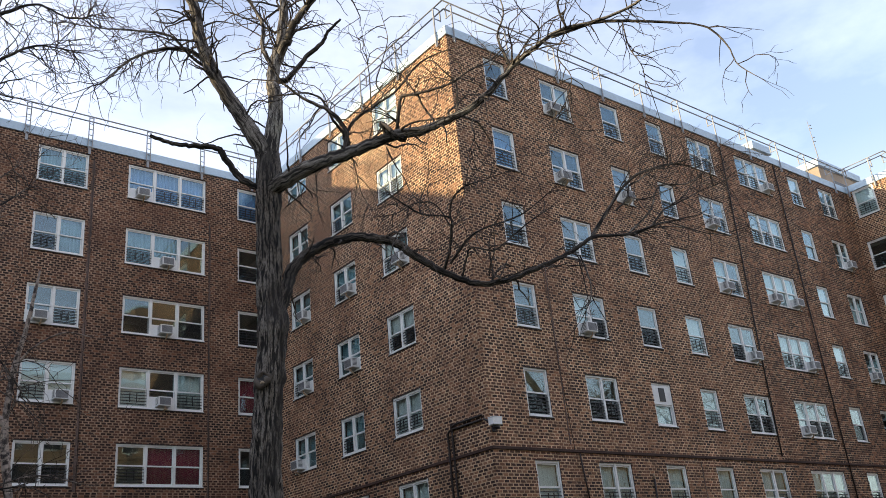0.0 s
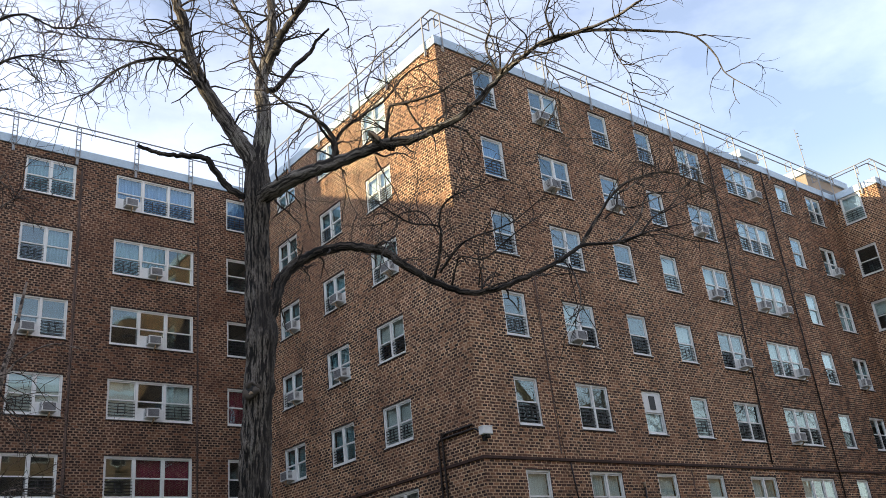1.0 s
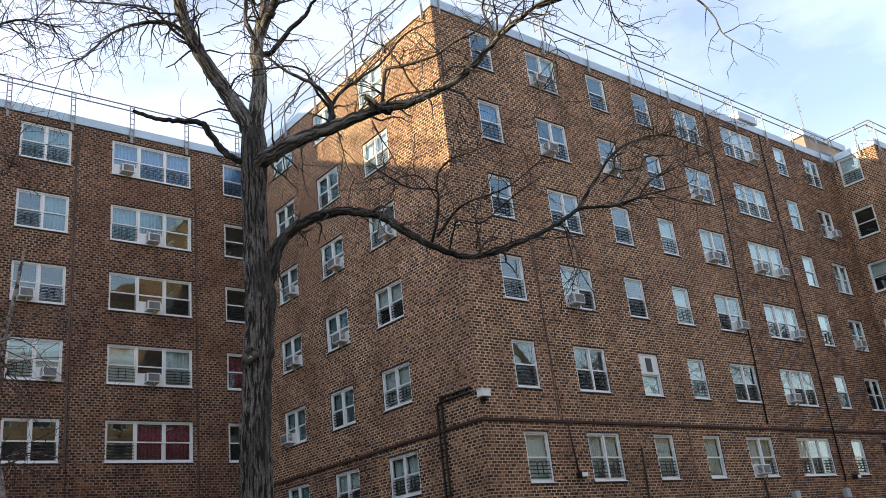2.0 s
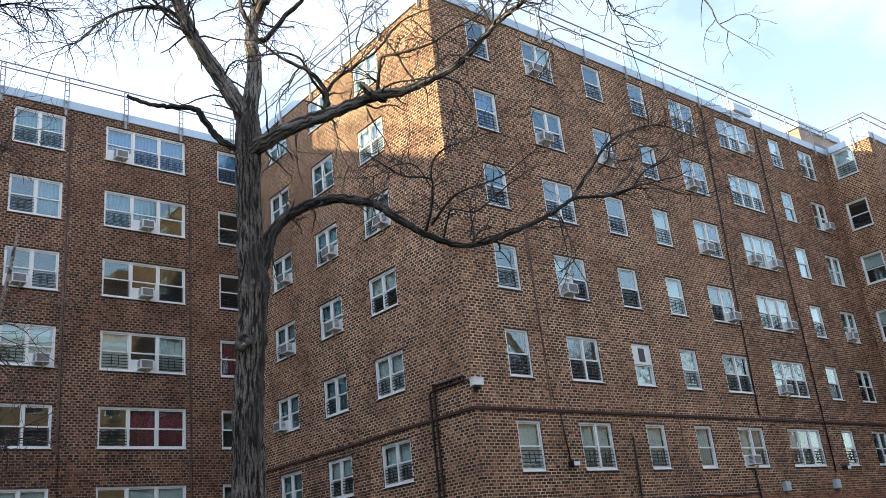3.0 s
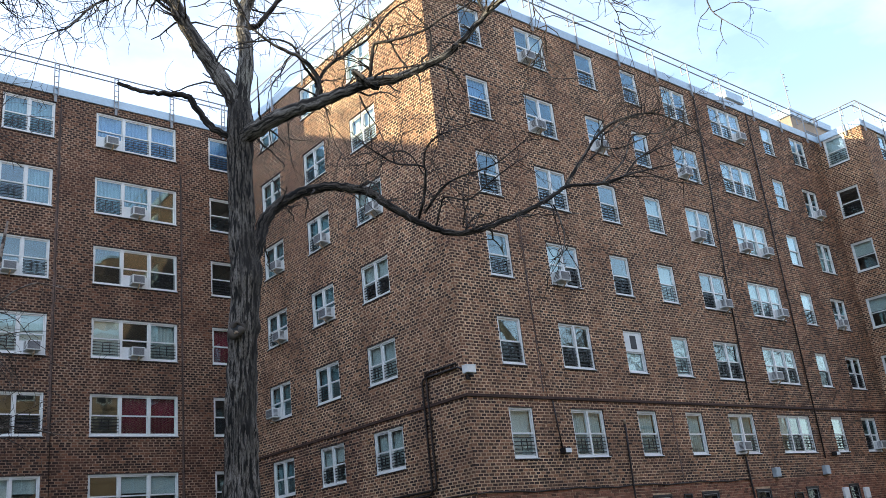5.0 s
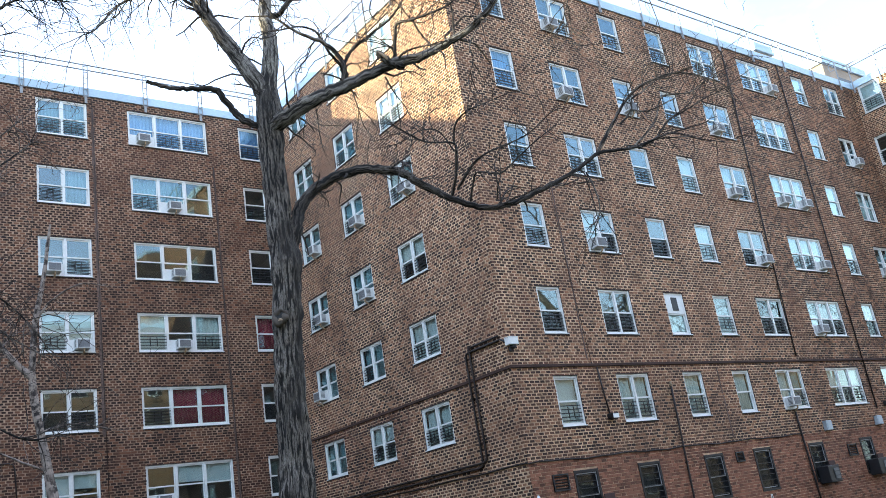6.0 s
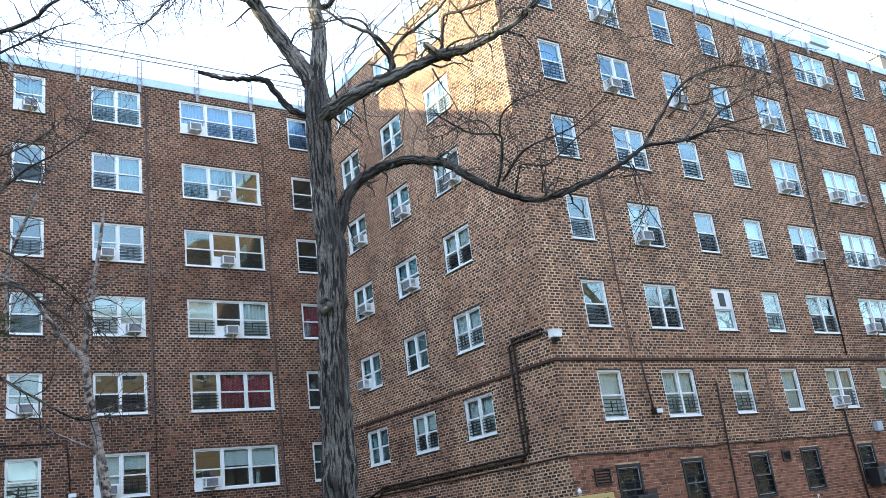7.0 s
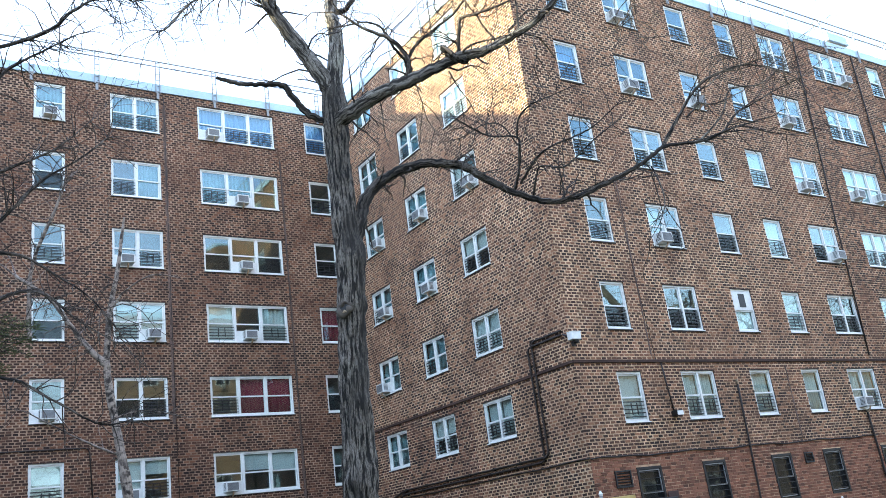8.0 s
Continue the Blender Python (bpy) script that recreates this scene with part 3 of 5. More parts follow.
def fill_window(width, height, units, m, codes):
    spans = lights(width, units)
    words = {"g": "guard rails", "a": "an air conditioner", "f": "a fan panel"}
    got = sorted({words[c[0]] for c in codes if c[0] in words})
    kind = {1: "single", 2: "paired", 3: "triple"}[units]
    window(width, height, units, m, "white %s double-hung window with %s" % (kind, " and ".join(got) if got else "bare sashes"))
    low = (height - 2 * FRAME) * 0.49
    for (a, b), code in zip(spans, codes):
        w, x = round(b - a, 3), (a + b) / 2
        at = m @ pose(x, 0, 0)
        if code[0] == "g":
            repeat(("g", w, round(low, 2)), at @ pose(0, 0.062, FRAME), lambda q: guard(w, low * 0.92, q))
        if code[0] == "a":
            repeat(("a", w), at @ pose(0, 0, FRAME), lambda q: air_conditioner(w, q))
        if code[0] == "f":
            fan_panel(w, low, at @ pose(0, 0, FRAME + low + 0.02))
        c = code[1]
        if c == "s":
            repeat(("s", w, round(low, 2)), at @ pose(0, 0.088, FRAME), lambda q: insect_screen(w, low, q))
        elif c in COVERS:
            label, share = COVERS[c]
            z0 = FRAME + 0.03 + (height - 2 * FRAME) * (share + (0.0 if share == 0 else random.uniform(-0.08, 0.12)))
            z0 = round(z0, 1)
            repeat(("cover", c, w, round(height, 2), z0), at, lambda q: blind(w + 0.04, z0, height - 0.03, q, BLIND, "roller_blind", label, "blind"))
        elif c in CLOTHS:
            mat, label = CLOTHS[c]
            repeat(("cloth", c, w, round(height, 2)), at, lambda q: curtain(w + 0.05, 0.03, height - 0.05, q, mat, "curtain", label))


def glaze(cols, height, fits, place, head=HEAD, storey=STOREY):
    for k, row in enumerate(fits):
        for (a, b, units), codes in zip(cols, row.split("|")):
            fill_window(b - a, height, units, place((a + b) / 2, head - storey * k - height), codes.split())


SET_BACK = -0.02
glaze(COLS_R, HR, FIT_R, lambda u, z: pose(u, SET_BACK, z))
glaze(COLS_A, HA, FIT_A, lambda u, z: pose(SET_BACK, u, z, 0, 0, -90))
glaze(COLS_L, HL, FIT_L, lambda u, z: pose(u, DEPTH + SET_BACK, z))
glaze(Q_COL, HQ, FIT_Q, lambda u, z: pose(FAR_WING + SET_BACK, u, z, 0, 0, -90), 19.16, 2.69)
glaze(F_COL, HQ, ("gd|gw gw", "gh|gd gd", "gw|gw gw", "gd|gh gh", "gd|gd gd", "gd|gd gd"), lambda u, z: pose(u, FAR_FRONT, z), 19.16, 2.69)


def cellar_window(width, height, m, number):
    """Dark bronze sash behind a barred grille."""
    w = thing("window_cellar_%d" % number, "dark metal cellar window behind steel bars", "window", m, kind="structure")
    s = Shape()
    for a, b, c, d in ((-width / 2, -width / 2 + 0.07, 0, height), (width / 2 - 0.07, width / 2, 0, height), (-width / 2 + 0.07, width / 2 - 0.07, 0, 0.07), (-width / 2 + 0.07, width / 2 - 0.07, height - 0.07, height)):
        s.box(a, b, -0.03, 0.12, c, d)
    part("window_frame", s, DARKFRAME, w)
    part("meeting_rail", Shape().box(-width / 2 + 0.07, width / 2 - 0.07, 0.0, 0.018, height * 0.5 - 0.02, height * 0.5 + 0.02), STEEL, w)
    for x in (-width / 2 + 0.085, width / 2 - 0.085):
        part("sash_stile", Shape().box(x - 0.014, x + 0.014, 0.0, 0.018, height * 0.5, height - 0.08), STEEL, w)
    part("sash_head", Shape().box(-width / 2 + 0.1, width / 2 - 0.1, 0.0, 0.018, height - 0.11, height - 0.08), STEEL, w)
    part("sash_foot", Shape().box(-width / 2 + 0.1, width / 2 - 0.1, 0.0, 0.018, 0.1, 0.125), STEEL, w)
    for z0, z1 in ((0.07, height * 0.5 - 0.02), (height * 0.5 + 0.02, height - 0.07)):
        p = part("pane", Shape().box(-width / 2 + 0.07, width / 2 - 0.07, 0.07, 0.075, z0, z1), GLASS, w)
        p.visible_shadow = False
    part("wire_screen", Shape().box(-width / 2 + 0.07, width / 2 - 0.07, 0.02, 0.024, 0.07, height - 0.07), SCREEN, w, "dark wire screen")
    rail = Shape().box(-width / 2 + 0.07, width / 2 - 0.07, -0.012, 0.0, -0.008, 0.008).mesh("bar", BLACK)
    for k in range(7):
        part("bar", rail, BLACK, w, m=pose(0, 0, 0.16 + k * (height - 0.3) / 6))
    return w


for k, (a, b, c, d) in enumerate(CELLAR_R):
    cellar_window(b - a, d - c, pose((a + b) / 2, 0, c), k + 1)
for k, (a, b, c, d) in enumerate(CELLAR_A):
    cellar_window(b - a, d - c, pose(0, (a + b) / 2, c, 0, 0, -90), k + 11)


def vent(width, height, m):
    v = thing("wall_vent", "black louvred vent set on the brick wall", "vent", m)
    s = Shape().box(-width / 2, width / 2, -0.04, 0.0, 0, 0.04).box(-width / 2, width / 2, -0.04, 0.0, height - 0.04, height)
    s.box(-width / 2, -width / 2 + 0.04, -0.04, 0.0, 0.04, height - 0.04).box(width / 2 - 0.04, width / 2, -0.04, 0.0, 0.04, height - 0.04)
    part("vent_frame", s, BLACK, v)
    slat = Shape().box(-width / 2 + 0.04, width / 2 - 0.04, -0.03, -0.004, -0.012, 0.012).mesh("slat", DARKFRAME)
    for k in range(5):
        part("slat", slat, DARKFRAME, v, m=pose(0, 0, 0.07 + k * (height - 0.14) / 4, 25))
    return v


vent(0.58, 0.44, pose(1.01, -0.012, 2.56))
vent(0.42, 0.32, pose(8.99, -0.012, 2.7))
vent(0.6, 0.42, pose(15.75, -0.012, 2.4))

# ---- roof railing ----


def rail_post(m):
    p = thing("railing_post", "galvanised hooped railing post bolted outside the parapet", "railing post", m, "roof railing posts")
    part("outer_leg", Shape().box(-0.022, 0.022, -0.125, -0.085, -0.24, 1.28), STEEL, p)
    part("inner_leg", Shape().box(-0.02, 0.02, 0.16, 0.2, 0.88, 1.27), STEEL, p)
    hoop = [(0, -0.105, 1.25), (0, -0.09, 1.31), (0, -0.03, 1.34), (0, 0.1, 1.34), (0, 0.165, 1.31), (0, 0.18, 1.25)]
    part("hoop", Shape().tube(hoop, [0.022] * 6, 6), STEEL, p, smooth=True)
    part("rung", Shape().box(-0.013, 0.013, -0.085, 0.16, 0.88, 0.91), STEEL, p)
    part("foot_plate", Shape().bevelled(-0.05, 0.05, -0.085, -0.062, -0.2, 0.0, 0.006), STEEL, p)
    return p


def ladder_post(m):
    p = thing("railing_post", "galvanised ladder-shaped railing post bolted outside the coping", "railing post", m, "roof railing posts")
    for x in (-0.075, 0.075):
        part("upright", Shape().box(x - 0.016, x + 0.016, -0.121, -0.087, -0.05, 1.3), STEEL, p)
    for k in range(6):
        z = 0.02 + 0.24 * k
        part("rung", Shape().box(-0.06, 0.06, -0.112, -0.092, z - 0.013, z + 0.013), STEEL, p)
    part("foot_plate", Shape().bevelled(-0.05, 0.05, -0.085, -0.062, -0.28, 0.02, 0.006), STEEL, p)
    return p


def railing(outer, inner, at, name, kind=rail_post):
    r = thing(name, "two galvanised pipe rails along the roof edge", "railing")
    for (a, b), z in ((outer, 20.42), (inner, 20.38)):
        part("pipe", Shape().tube([(*a, z), (*b, z)], [0.027, 0.027], 8), STEEL, r, smooth=True)
    for m in at:
        repeat(kind, m, kind)


POST_Z = 19.13
IN = 0.18
railing(((-0.1, -0.1), (FAR_WING, -0.1)), ((IN, IN), (FAR_WING, IN)), [pose(0.25 + 2.36 * k, 0, POST_Z) for k in range(11)], "roof_railing")
railing(((-0.1, -0.1), (-0.1, DEPTH)), ((IN, IN), (IN, DEPTH)), [pose(0, 0.4 + 2.2 * k, POST_Z, 0, 0, -90) for k in range(6)], "roof_railing")
railing(((-79.9, DEPTH - 0.1), (0, DEPTH - 0.1)), ((-79.9, DEPTH + IN), (0, DEPTH + IN)), [pose(-0.67 - 2.19 * k, DEPTH, POST_Z) for k in range(20)], "roof_railing", ladder_post)
railing(((FAR_WING - 0.1, FAR_FRONT - 0.1), (FAR_WING - 0.1, 0)), ((FAR_WING + IN, FAR_FRONT + IN), (FAR_WING + IN, 0)), [pose(FAR_WING, -1.5, POST_Z, 0, 0, -90), pose(FAR_WING, -0.2, POST_Z, 0, 0, -90)], "roof_railing")
railing(((FAR_WING - 0.1, FAR_FRONT - 0.1), (46, FAR_FRONT - 0.1)), ((FAR_WING + IN, FAR_FRONT + IN), (46, FAR_FRONT + IN)), [pose(FAR_WING + 0.3 + 2.1 * k, FAR_FRONT, POST_Z) for k in range(6)], "roof_railing")


def bulkhead(x0, x1, y0, y1, z1, name, label, face=TANBRICK):
    b = thing(name, label, "roof bulkhead", pose((x0 + x1) / 2, (y0 + y1) / 2, 19.1))
    w, d, h = (x1 - x0) / 2, (y1 - y0) / 2, z1 - 19.1
    part("wall", Shape().box(-w, w, -d, d, 0, h - 0.4), face, b)
    part("roof_cap", Shape().bevelled(-w - 0.12, w + 0.12, -d - 0.12, d + 0.12, h - 0.4, h, 0.02), COPING, b)
    part("louvre_panel", Shape().box(-w * 0.4, w * 0.4, -d - 0.02, -d, h * 0.35, h * 0.7), GRILLE, b)
    return b


bulkhead(26.4, 30.6, 1.6, 6.0, 22.25, "roof_bulkhead", "pale brick stair bulkhead with a white cap on the roof")
bulkhead(19.7, 21.0, 1.3, 2.3, 21.3, "roof_bulkhead", "small pale brick vent bulkhead on the flat roof")
# Unseen bulkhead, kept on the sun's line to shade the side wall.
bulkhead(-16.6, -12.7, 14.87, 18.87, 22.79, "roof_bulkhead", "brick stair bulkhead with a pale cap on the roof", FARBRICK)

ant = thing("roof_antenna", "thin grey mast antenna with short stubs on the roof", "antenna", pose(27.4, 1.9, 22.25))
part("mast", Shape().tube([(0, 0, 0), (-0.06, 0, 1.6), (-0.1, 0, 2.75)], [0.03, 0.025, 0.015], 6), STEEL, ant)
for z in (1.5, 1.75, 2.3, 2.5):
    part("stub", Shape().tube([(0, 0, z), (0.22, 0, z + 0.06)], [0.025, 0.025], 6), STEEL, ant)

# ---- pipes, cables and boxes on the walls ----


def pipe(name, label, pts, r, mat=DARKPIPE, cat="conduit"):
    """A tube with rounded bends and clips along a wall."""
    c = thing(name, label, cat)
    path = [Vector(pts[0])]
    for a, b, d in zip(pts, pts[1:], pts[2:]):
        a, b, d = Vector(a), Vector(b), Vector(d)
        k = min(0.16, (b - a).length / 3, (d - b).length / 3)
        p, q = b + (a - b).normalized() * k, b + (d - b).normalized() * k
        path += [p, (p + 2 * b + q) / 4, q]
    path.append(Vector(pts[-1]))
    part("pipe", Shape().tube(path, [r] * len(path), 8), mat, c, smooth=True)
    clip = Shape().box(-r * 1.5, r * 1.5, -r * 1.5, r * 1.5, -0.015, 0.015).mesh("clip", mat)
    for a, b in zip(pts, pts[1:]):
        a, b = Vector(a), Vector(b)
        for k in range(1, int((b - a).length / 1.3) + 1):
            q = a + (b - a).normalized() * 1.3 * k
            rot = (b - a).to_track_quat("Z", "Y").to_matrix().to_4x4()
            part("clip", clip, mat, c, m=Matrix.Translation(q) @ rot)
    return c


pipe("conduit", "dark conduit running down the brick wall and along the ledge", [(-0.06, 0.25, 6.74), (-0.06, 1.76, 6.74), (-0.06, 1.76, 3.54), (-0.06, 9.6, 3.52), (-0.06, 10.4, 3.1)], 0.032)
pipe("conduit", "dark conduit running down the brick wall beside its twin", [(-0.06, 0.25, 6.86), (-0.06, 1.56, 6.86), (-0.06, 1.56, 3.66), (-0.06, 9.5, 3.64), (-0.06, 10.6, 3.4)], 0.032)
pipe("conduit", "thin dark conduit feeding a wall lamp", [(3.26, -0.05, 5.88), (3.4, -0.05, 4.5)], 0.022)
pipe("drain_pipe", "dark pipe down the brick wall from below the string course", [(6.38, -0.055, 5.2), (6.34, -0.055, 4.2), (6.26, -0.055, 2.2), (6.2, -0.055, 0.6)], 0.03, cat="pipe")
p = pipe("drain_pipe", "short pale pipe end above a dark drain pipe", [(6.39, -0.055, 5.36), (6.38, -0.055, 5.22)], 0.034, WOOD, "pipe")
pipe("drain_pipe", "thin dark pipe down the whole brick facade", [(14.55, -0.05, 19.15), (14.3, -0.05, 15), (14.0, -0.05, 11), (13.75, -0.05, 6.1)], 0.028, cat="pipe")
pipe("drain_pipe", "thin dark pipe down the whole brick facade", [(18.55, -0.05, 19.15), (18.4, -0.05, 12), (18.3, -0.05, 4)], 0.028, cat="pipe")
pipe("drain_pipe", "dark pipe down the brick wall with a pale lower end", [(12.72, -0.055, 4.2), (12.74, -0.055, 3.4), (12.8, -0.055, 2.0), (12.85, -0.055, 0.6)], 0.035, cat="pipe")
pipe("cable", "thin dark cable down the brick wall", [(2.85, -0.03, 11.6), (2.95, -0.03, 8.6), (3.1, -0.03, 6.0)], 0.008, cat="cable")
# These two tubes stand for dark vertical lines in the wing's brickwork.
pipe("cable", "thin dark tube marking a dark line down the brick wing wall", [(-7.02, DEPTH - 0.03, 19.0), (-7.0, DEPTH - 0.03, 11.0), (-6.95, DEPTH - 0.03, 4.0)], 0.009, cat="cable")
pipe("cable", "thin dark tube marking a dark line down the brick wing wall", [(-2.5, DEPTH - 0.03, 17.0), (-2.5, DEPTH - 0.03, 10.0), (-2.42, DEPTH - 0.03, 3.7)], 0.009, cat="cable")
pipe("conduit", "dark conduit along and down to a wall lamp", [(-16, DEPTH - 0.05, 6.05), (-9.75, DEPTH - 0.05, 6.05), (-9.66, DEPTH - 0.05, 4.5)], 0.022)


def joint_patch(name, turn, u, z0, z1, width):
    """A strip of repointing smeared over a movement joint, with ragged edges."""
    rng = random.Random(name + str(u))
    s, n = Shape(), int((z1 - z0) / 0.088)
    for k in range(n):
        a, b = u - width * rng.uniform(0.25, 0.75), u + width * rng.uniform(0.25, 0.75)
        p, q = turn(a, 0.001, z0 + k * 0.088), turn(b, 0.0125, z0 + (k + 1) * 0.088)
        s.box(*sorted((p[0], q[0])), *sorted((p[1], q[1])), p[2], q[2])
    tagged(part("trim_joint_" + name, s, REPOINT), "ragged strip of grey-brown repointing down the brick wall", "mortar joint", kind="structure")


joint_patch("wing_1", turn_l, -7.02, 6.7, 18.7, 0.11)
joint_patch("wing_2", turn_l, -2.48, 3.9, 17.0, 0.08)
joint_patch("front_1", turn_r, 2.98, 6.1, 11.9, 0.05)
joint_patch("front_2", turn_r, 8.95, 3.5, 5.8, 0.05)
# sagging cable along the ledge line
sag = [(x, -0.035, 3.36 + 0.02 * math.sin(x * 2.1) + 0.012 * math.sin(x * 5.3)) for x in np.arange(-0.02, 13.0, 0.35)]
c = thing("ledge_cable", "dark sagging cable along the lower ledge of the facade", "cable")
part("cable", Shape().tube(sag, [0.02] * len(sag), 6), DARKPIPE, c)
sag = [(-0.035, y, 3.38 + 0.012 * math.sin(y * 2.3)) for y in np.arange(0.0, 12.2, 0.4)]
c = thing("ledge_cable", "dark cable along the lower ledge of the side wall", "cable")
part("cable", Shape().tube(sag, [0.022] * len(sag), 6), DARKPIPE, c)
sag = [(x, DEPTH - 0.035, 3.5 + 0.03 * math.sin(x * 1.9)) for x in np.arange(-9.0, 0.0, 0.4)]
c = thing("ledge_cable", "dark cable along the foot of the wing wall", "cable")
part("cable", Shape().tube(sag, [0.02] * len(sag), 6), DARKPIPE, c)


def cable_coil(x, z, r):
    """A slack loop of cable left hanging on the wall."""
    c = thing("cable_coil", "dark loop of slack cable hanging on the brick wing wall", "cable")
    ring = [(x + r * math.cos(a), DEPTH - 0.05 - 0.012 * math.sin(a * 0.5), z + r * 1.05 * math.sin(a)) for a in np.linspace(0.3, 2 * math.pi + 0.3, 25)]
    part("loop", Shape().tube(ring, [0.016] * len(ring), 6), DARKPIPE, c, smooth=True)


cable_coil(-3.02, 3.52, 0.16)
cable_coil(-1.42, 3.46, 0.15)
cable_coil(-5.95, 3.62, 0.1)


def flood_lamp(m, label):
    f = thing("wall_lamp", label, "wall lamp", m)
    part("housing", Shape().bevelled(-0.13, 0.13, -0.22, 0.0, -0.06, 0.1, 0.02), DARKFRAME, f)
    part("lens", Shape().bevelled(-0.12, 0.12, -0.235, -0.215, -0.05, 0.07, 0.008), WHITE, f, "milky white lens")
    return f


flood_lamp(pose(3.44, -0.012, 4.4), "small dark wall lamp with a milky lens")
flood_lamp(pose(19.05, -0.012, 4.15), "small dark wall lamp with a milky lens")
flood_lamp(pose(-9.64, DEPTH - 0.012, 4.4), "small dark wall lamp with a milky lens")
f = thing("corner_camera_box", "white weatherproof box on a bracket at the building corner", "utility box", pose(0.06, -0.02, 6.58))
part("box", Shape().bevelled(-0.17, 0.15, -0.24, -0.02, -0.08, 0.13, 0.02), WHITE, f)
part("hood", Shape().bevelled(-0.18, 0.16, -0.25, -0.02, 0.12, 0.145, 0.01), WHITE, f)
part("dome", Shape().tube([(0.02, -0.13, -0.08), (0.02, -0.13, -0.14), (0.02, -0.13, -0.18)], [0.09, 0.085, 0.04], 12), BLACK, f, "black camera dome")
part("bracket", Shape().box(-0.03, 0.03, -0.1, 0.01, -0.22, -0.1), BLACK, f)
part("arm", Shape().tube([(-0.1, 0.0, 0.05), (-0.12, 0.2, 0.16)], [0.03, 0.03], 6), BLACK, f)


def wall_box(m, label):
    b = thing("junction_box", label, "utility box", m)
    part("body", Shape().bevelled(-0.17, 0.17, -0.16, 0.0, -0.17, 0.17, 0.012), GREYBOX, b)
    part("cover", Shape().bevelled(-0.15, 0.15, -0.175, -0.158, -0.15, 0.15, 0.006), GREYBOX, b)
    return b


wall_box(pose(-2.31, DEPTH - 0.012, 3.5), "grey square box on the brick wing wall")
wall_box(pose(-6.9, DEPTH - 0.012, 3.62), "grey square box on the brick wing wall")
wall_box(pose(14.45, -0.012, 3.55), "grey square box on the brick front wall")
wall_box(pose(18.05, -0.012, 3.56), "grey square box on the brick front wall")

# caged air conditioners in the cellar windows, with rusty sheet shutters


def cellar_unit(m):
    c = thing("cellar_air_conditioner", "black caged air conditioner in a cellar window with a rusty shutter", "air conditioner", m, "cellar air conditioners")
    part("casing", Shape().bevelled(-0.36, 0.34, -0.42, 0.0, 0.0, 0.56, 0.02), BLACK, c)
    part("front_grille", Shape().bevelled(-0.06, 0.24, -0.445, -0.42, 0.1, 0.46, 0.01), GRILLE, c)
    for k in range(4):
        part("cage_bar", Shape().box(-0.38, 0.36, -0.46, -0.445, 0.06 + 0.14 * k, 0.075 + 0.14 * k), BLACK, c)
    part("shutter", Shape().bevelled(0.38, 0.78, -0.06, -0.03, -0.02, 0.72, 0.006), REDDISH, c, "rust-red sheet shutter")
    return c


for x in (2.12, 13.5, 16.9):
    repeat("cellar_unit", pose(x, -0.012, 1.62), cellar_unit)
for x, z in ((19.25, 2.45), (20.95, 2.4)):
    t = thing("wall_panel", "white enamel cover panel on the cellar wall", "panel", pose(x, -0.012, z))
    part("panel", Shape().bevelled(-0.2, 0.2, -0.1, 0.0, 0.0, 0.42, 0.015), WHITE, t)
for x, z in ((2.13, 1.4), (4.71, 1.4), (7.61, 1.4), (10.16, 1.4)):
    t = thing("number_tag", "small pale tag below the cellar window", "tag", pose(x, -0.012, z))
    part("plate", Shape().bevelled(-0.05, 0.05, -0.012, 0.0, 0, 0.18, 0.004), WHITE, t)
    part("mark", Shape().box(-0.025, 0.025, -0.015, -0.0121, 0.05, 0.13), GRILLE, t)

# direction sign on its post
g = thing("direction_sign", "pale yellow sign board with small dark lettering bars on a post", "sign", pose(-3.28, -3.74, 0.60, 0, 0, -38))
part("post", Shape().tube([(0, 0.03, 0), (0, 0.03, 1.7)], [0.03, 0.03], 8), STEEL, g)
part("finial", Shape().tube([(0, 0.03, 1.7), (0, 0.03, 1.74), (0, 0.03, 1.8)], [0.035, 0.045, 0.01], 8), WHITE, g)
board = part("board", Shape().bevelled(-0.68, 0.68, -0.02, 0.0, 1.32, 1.64, 0.006), YELLOW, g)
for x, w, h in ((-0.5, 0.035, 0.07), (-0.45, 0.035, 0.07), (-0.4, 0.035, 0.07), (-0.33, 0.05, 0.12), (-0.2, 0.03, 0.06), (-0.15, 0.04, 0.06), (-0.08, 0.03, 0.15), (-0.02, 0.06, 0.15), (0.06, 0.035, 0.07), (0.11, 0.035, 0.07), (0.16, 0.035, 0.07), (0.23, 0.05, 0.12), (0.35, 0.03, 0.06), (0.4, 0.04, 0.06), (0.48, 0.03, 0.15), (0.54, 0.06, 0.15)):
    part("lettering", Shape().box(x - w / 2, x + w / 2, -0.024, -0.021, 1.475 - h / 2, 1.475 + h / 2), BLACK, board)
part("post_plate", Shape().bevelled(-0.07, 0.07, -0.01, 0.01, 0.85, 1.28, 0.005), WHITE, g, "narrow pale plate below the board")

# ---- ground ----


def ground_height(y):
    return 0.2 + (BASE - 0.2) * min(1.0, max(0.0, (y + 16) / 13))


s = Shape()
xs = [-1500, -120] + list(range(-60, 61, 6)) + [120, 1500]
ys = [-1500, -120] + list(range(-60, 31, 3)) + [120, 1500]
for y in ys:
    for x in xs:
        s.v.append((x, y, ground_height(y) + (0.03 * math.sin(x * 1.3) * math.cos(y * 0.9) if -16 < y < -3 else 0)))
for j in range(len(ys) - 1):
    for i in range(len(xs) - 1):
        k = j * len(xs) + i
        s.f.append((k, k + 1, k + 1 + len(xs), k + len(xs)))
tagged(part("ground", s, SOIL), "winter lawn of dull green grass and soil", "ground", kind="structure")

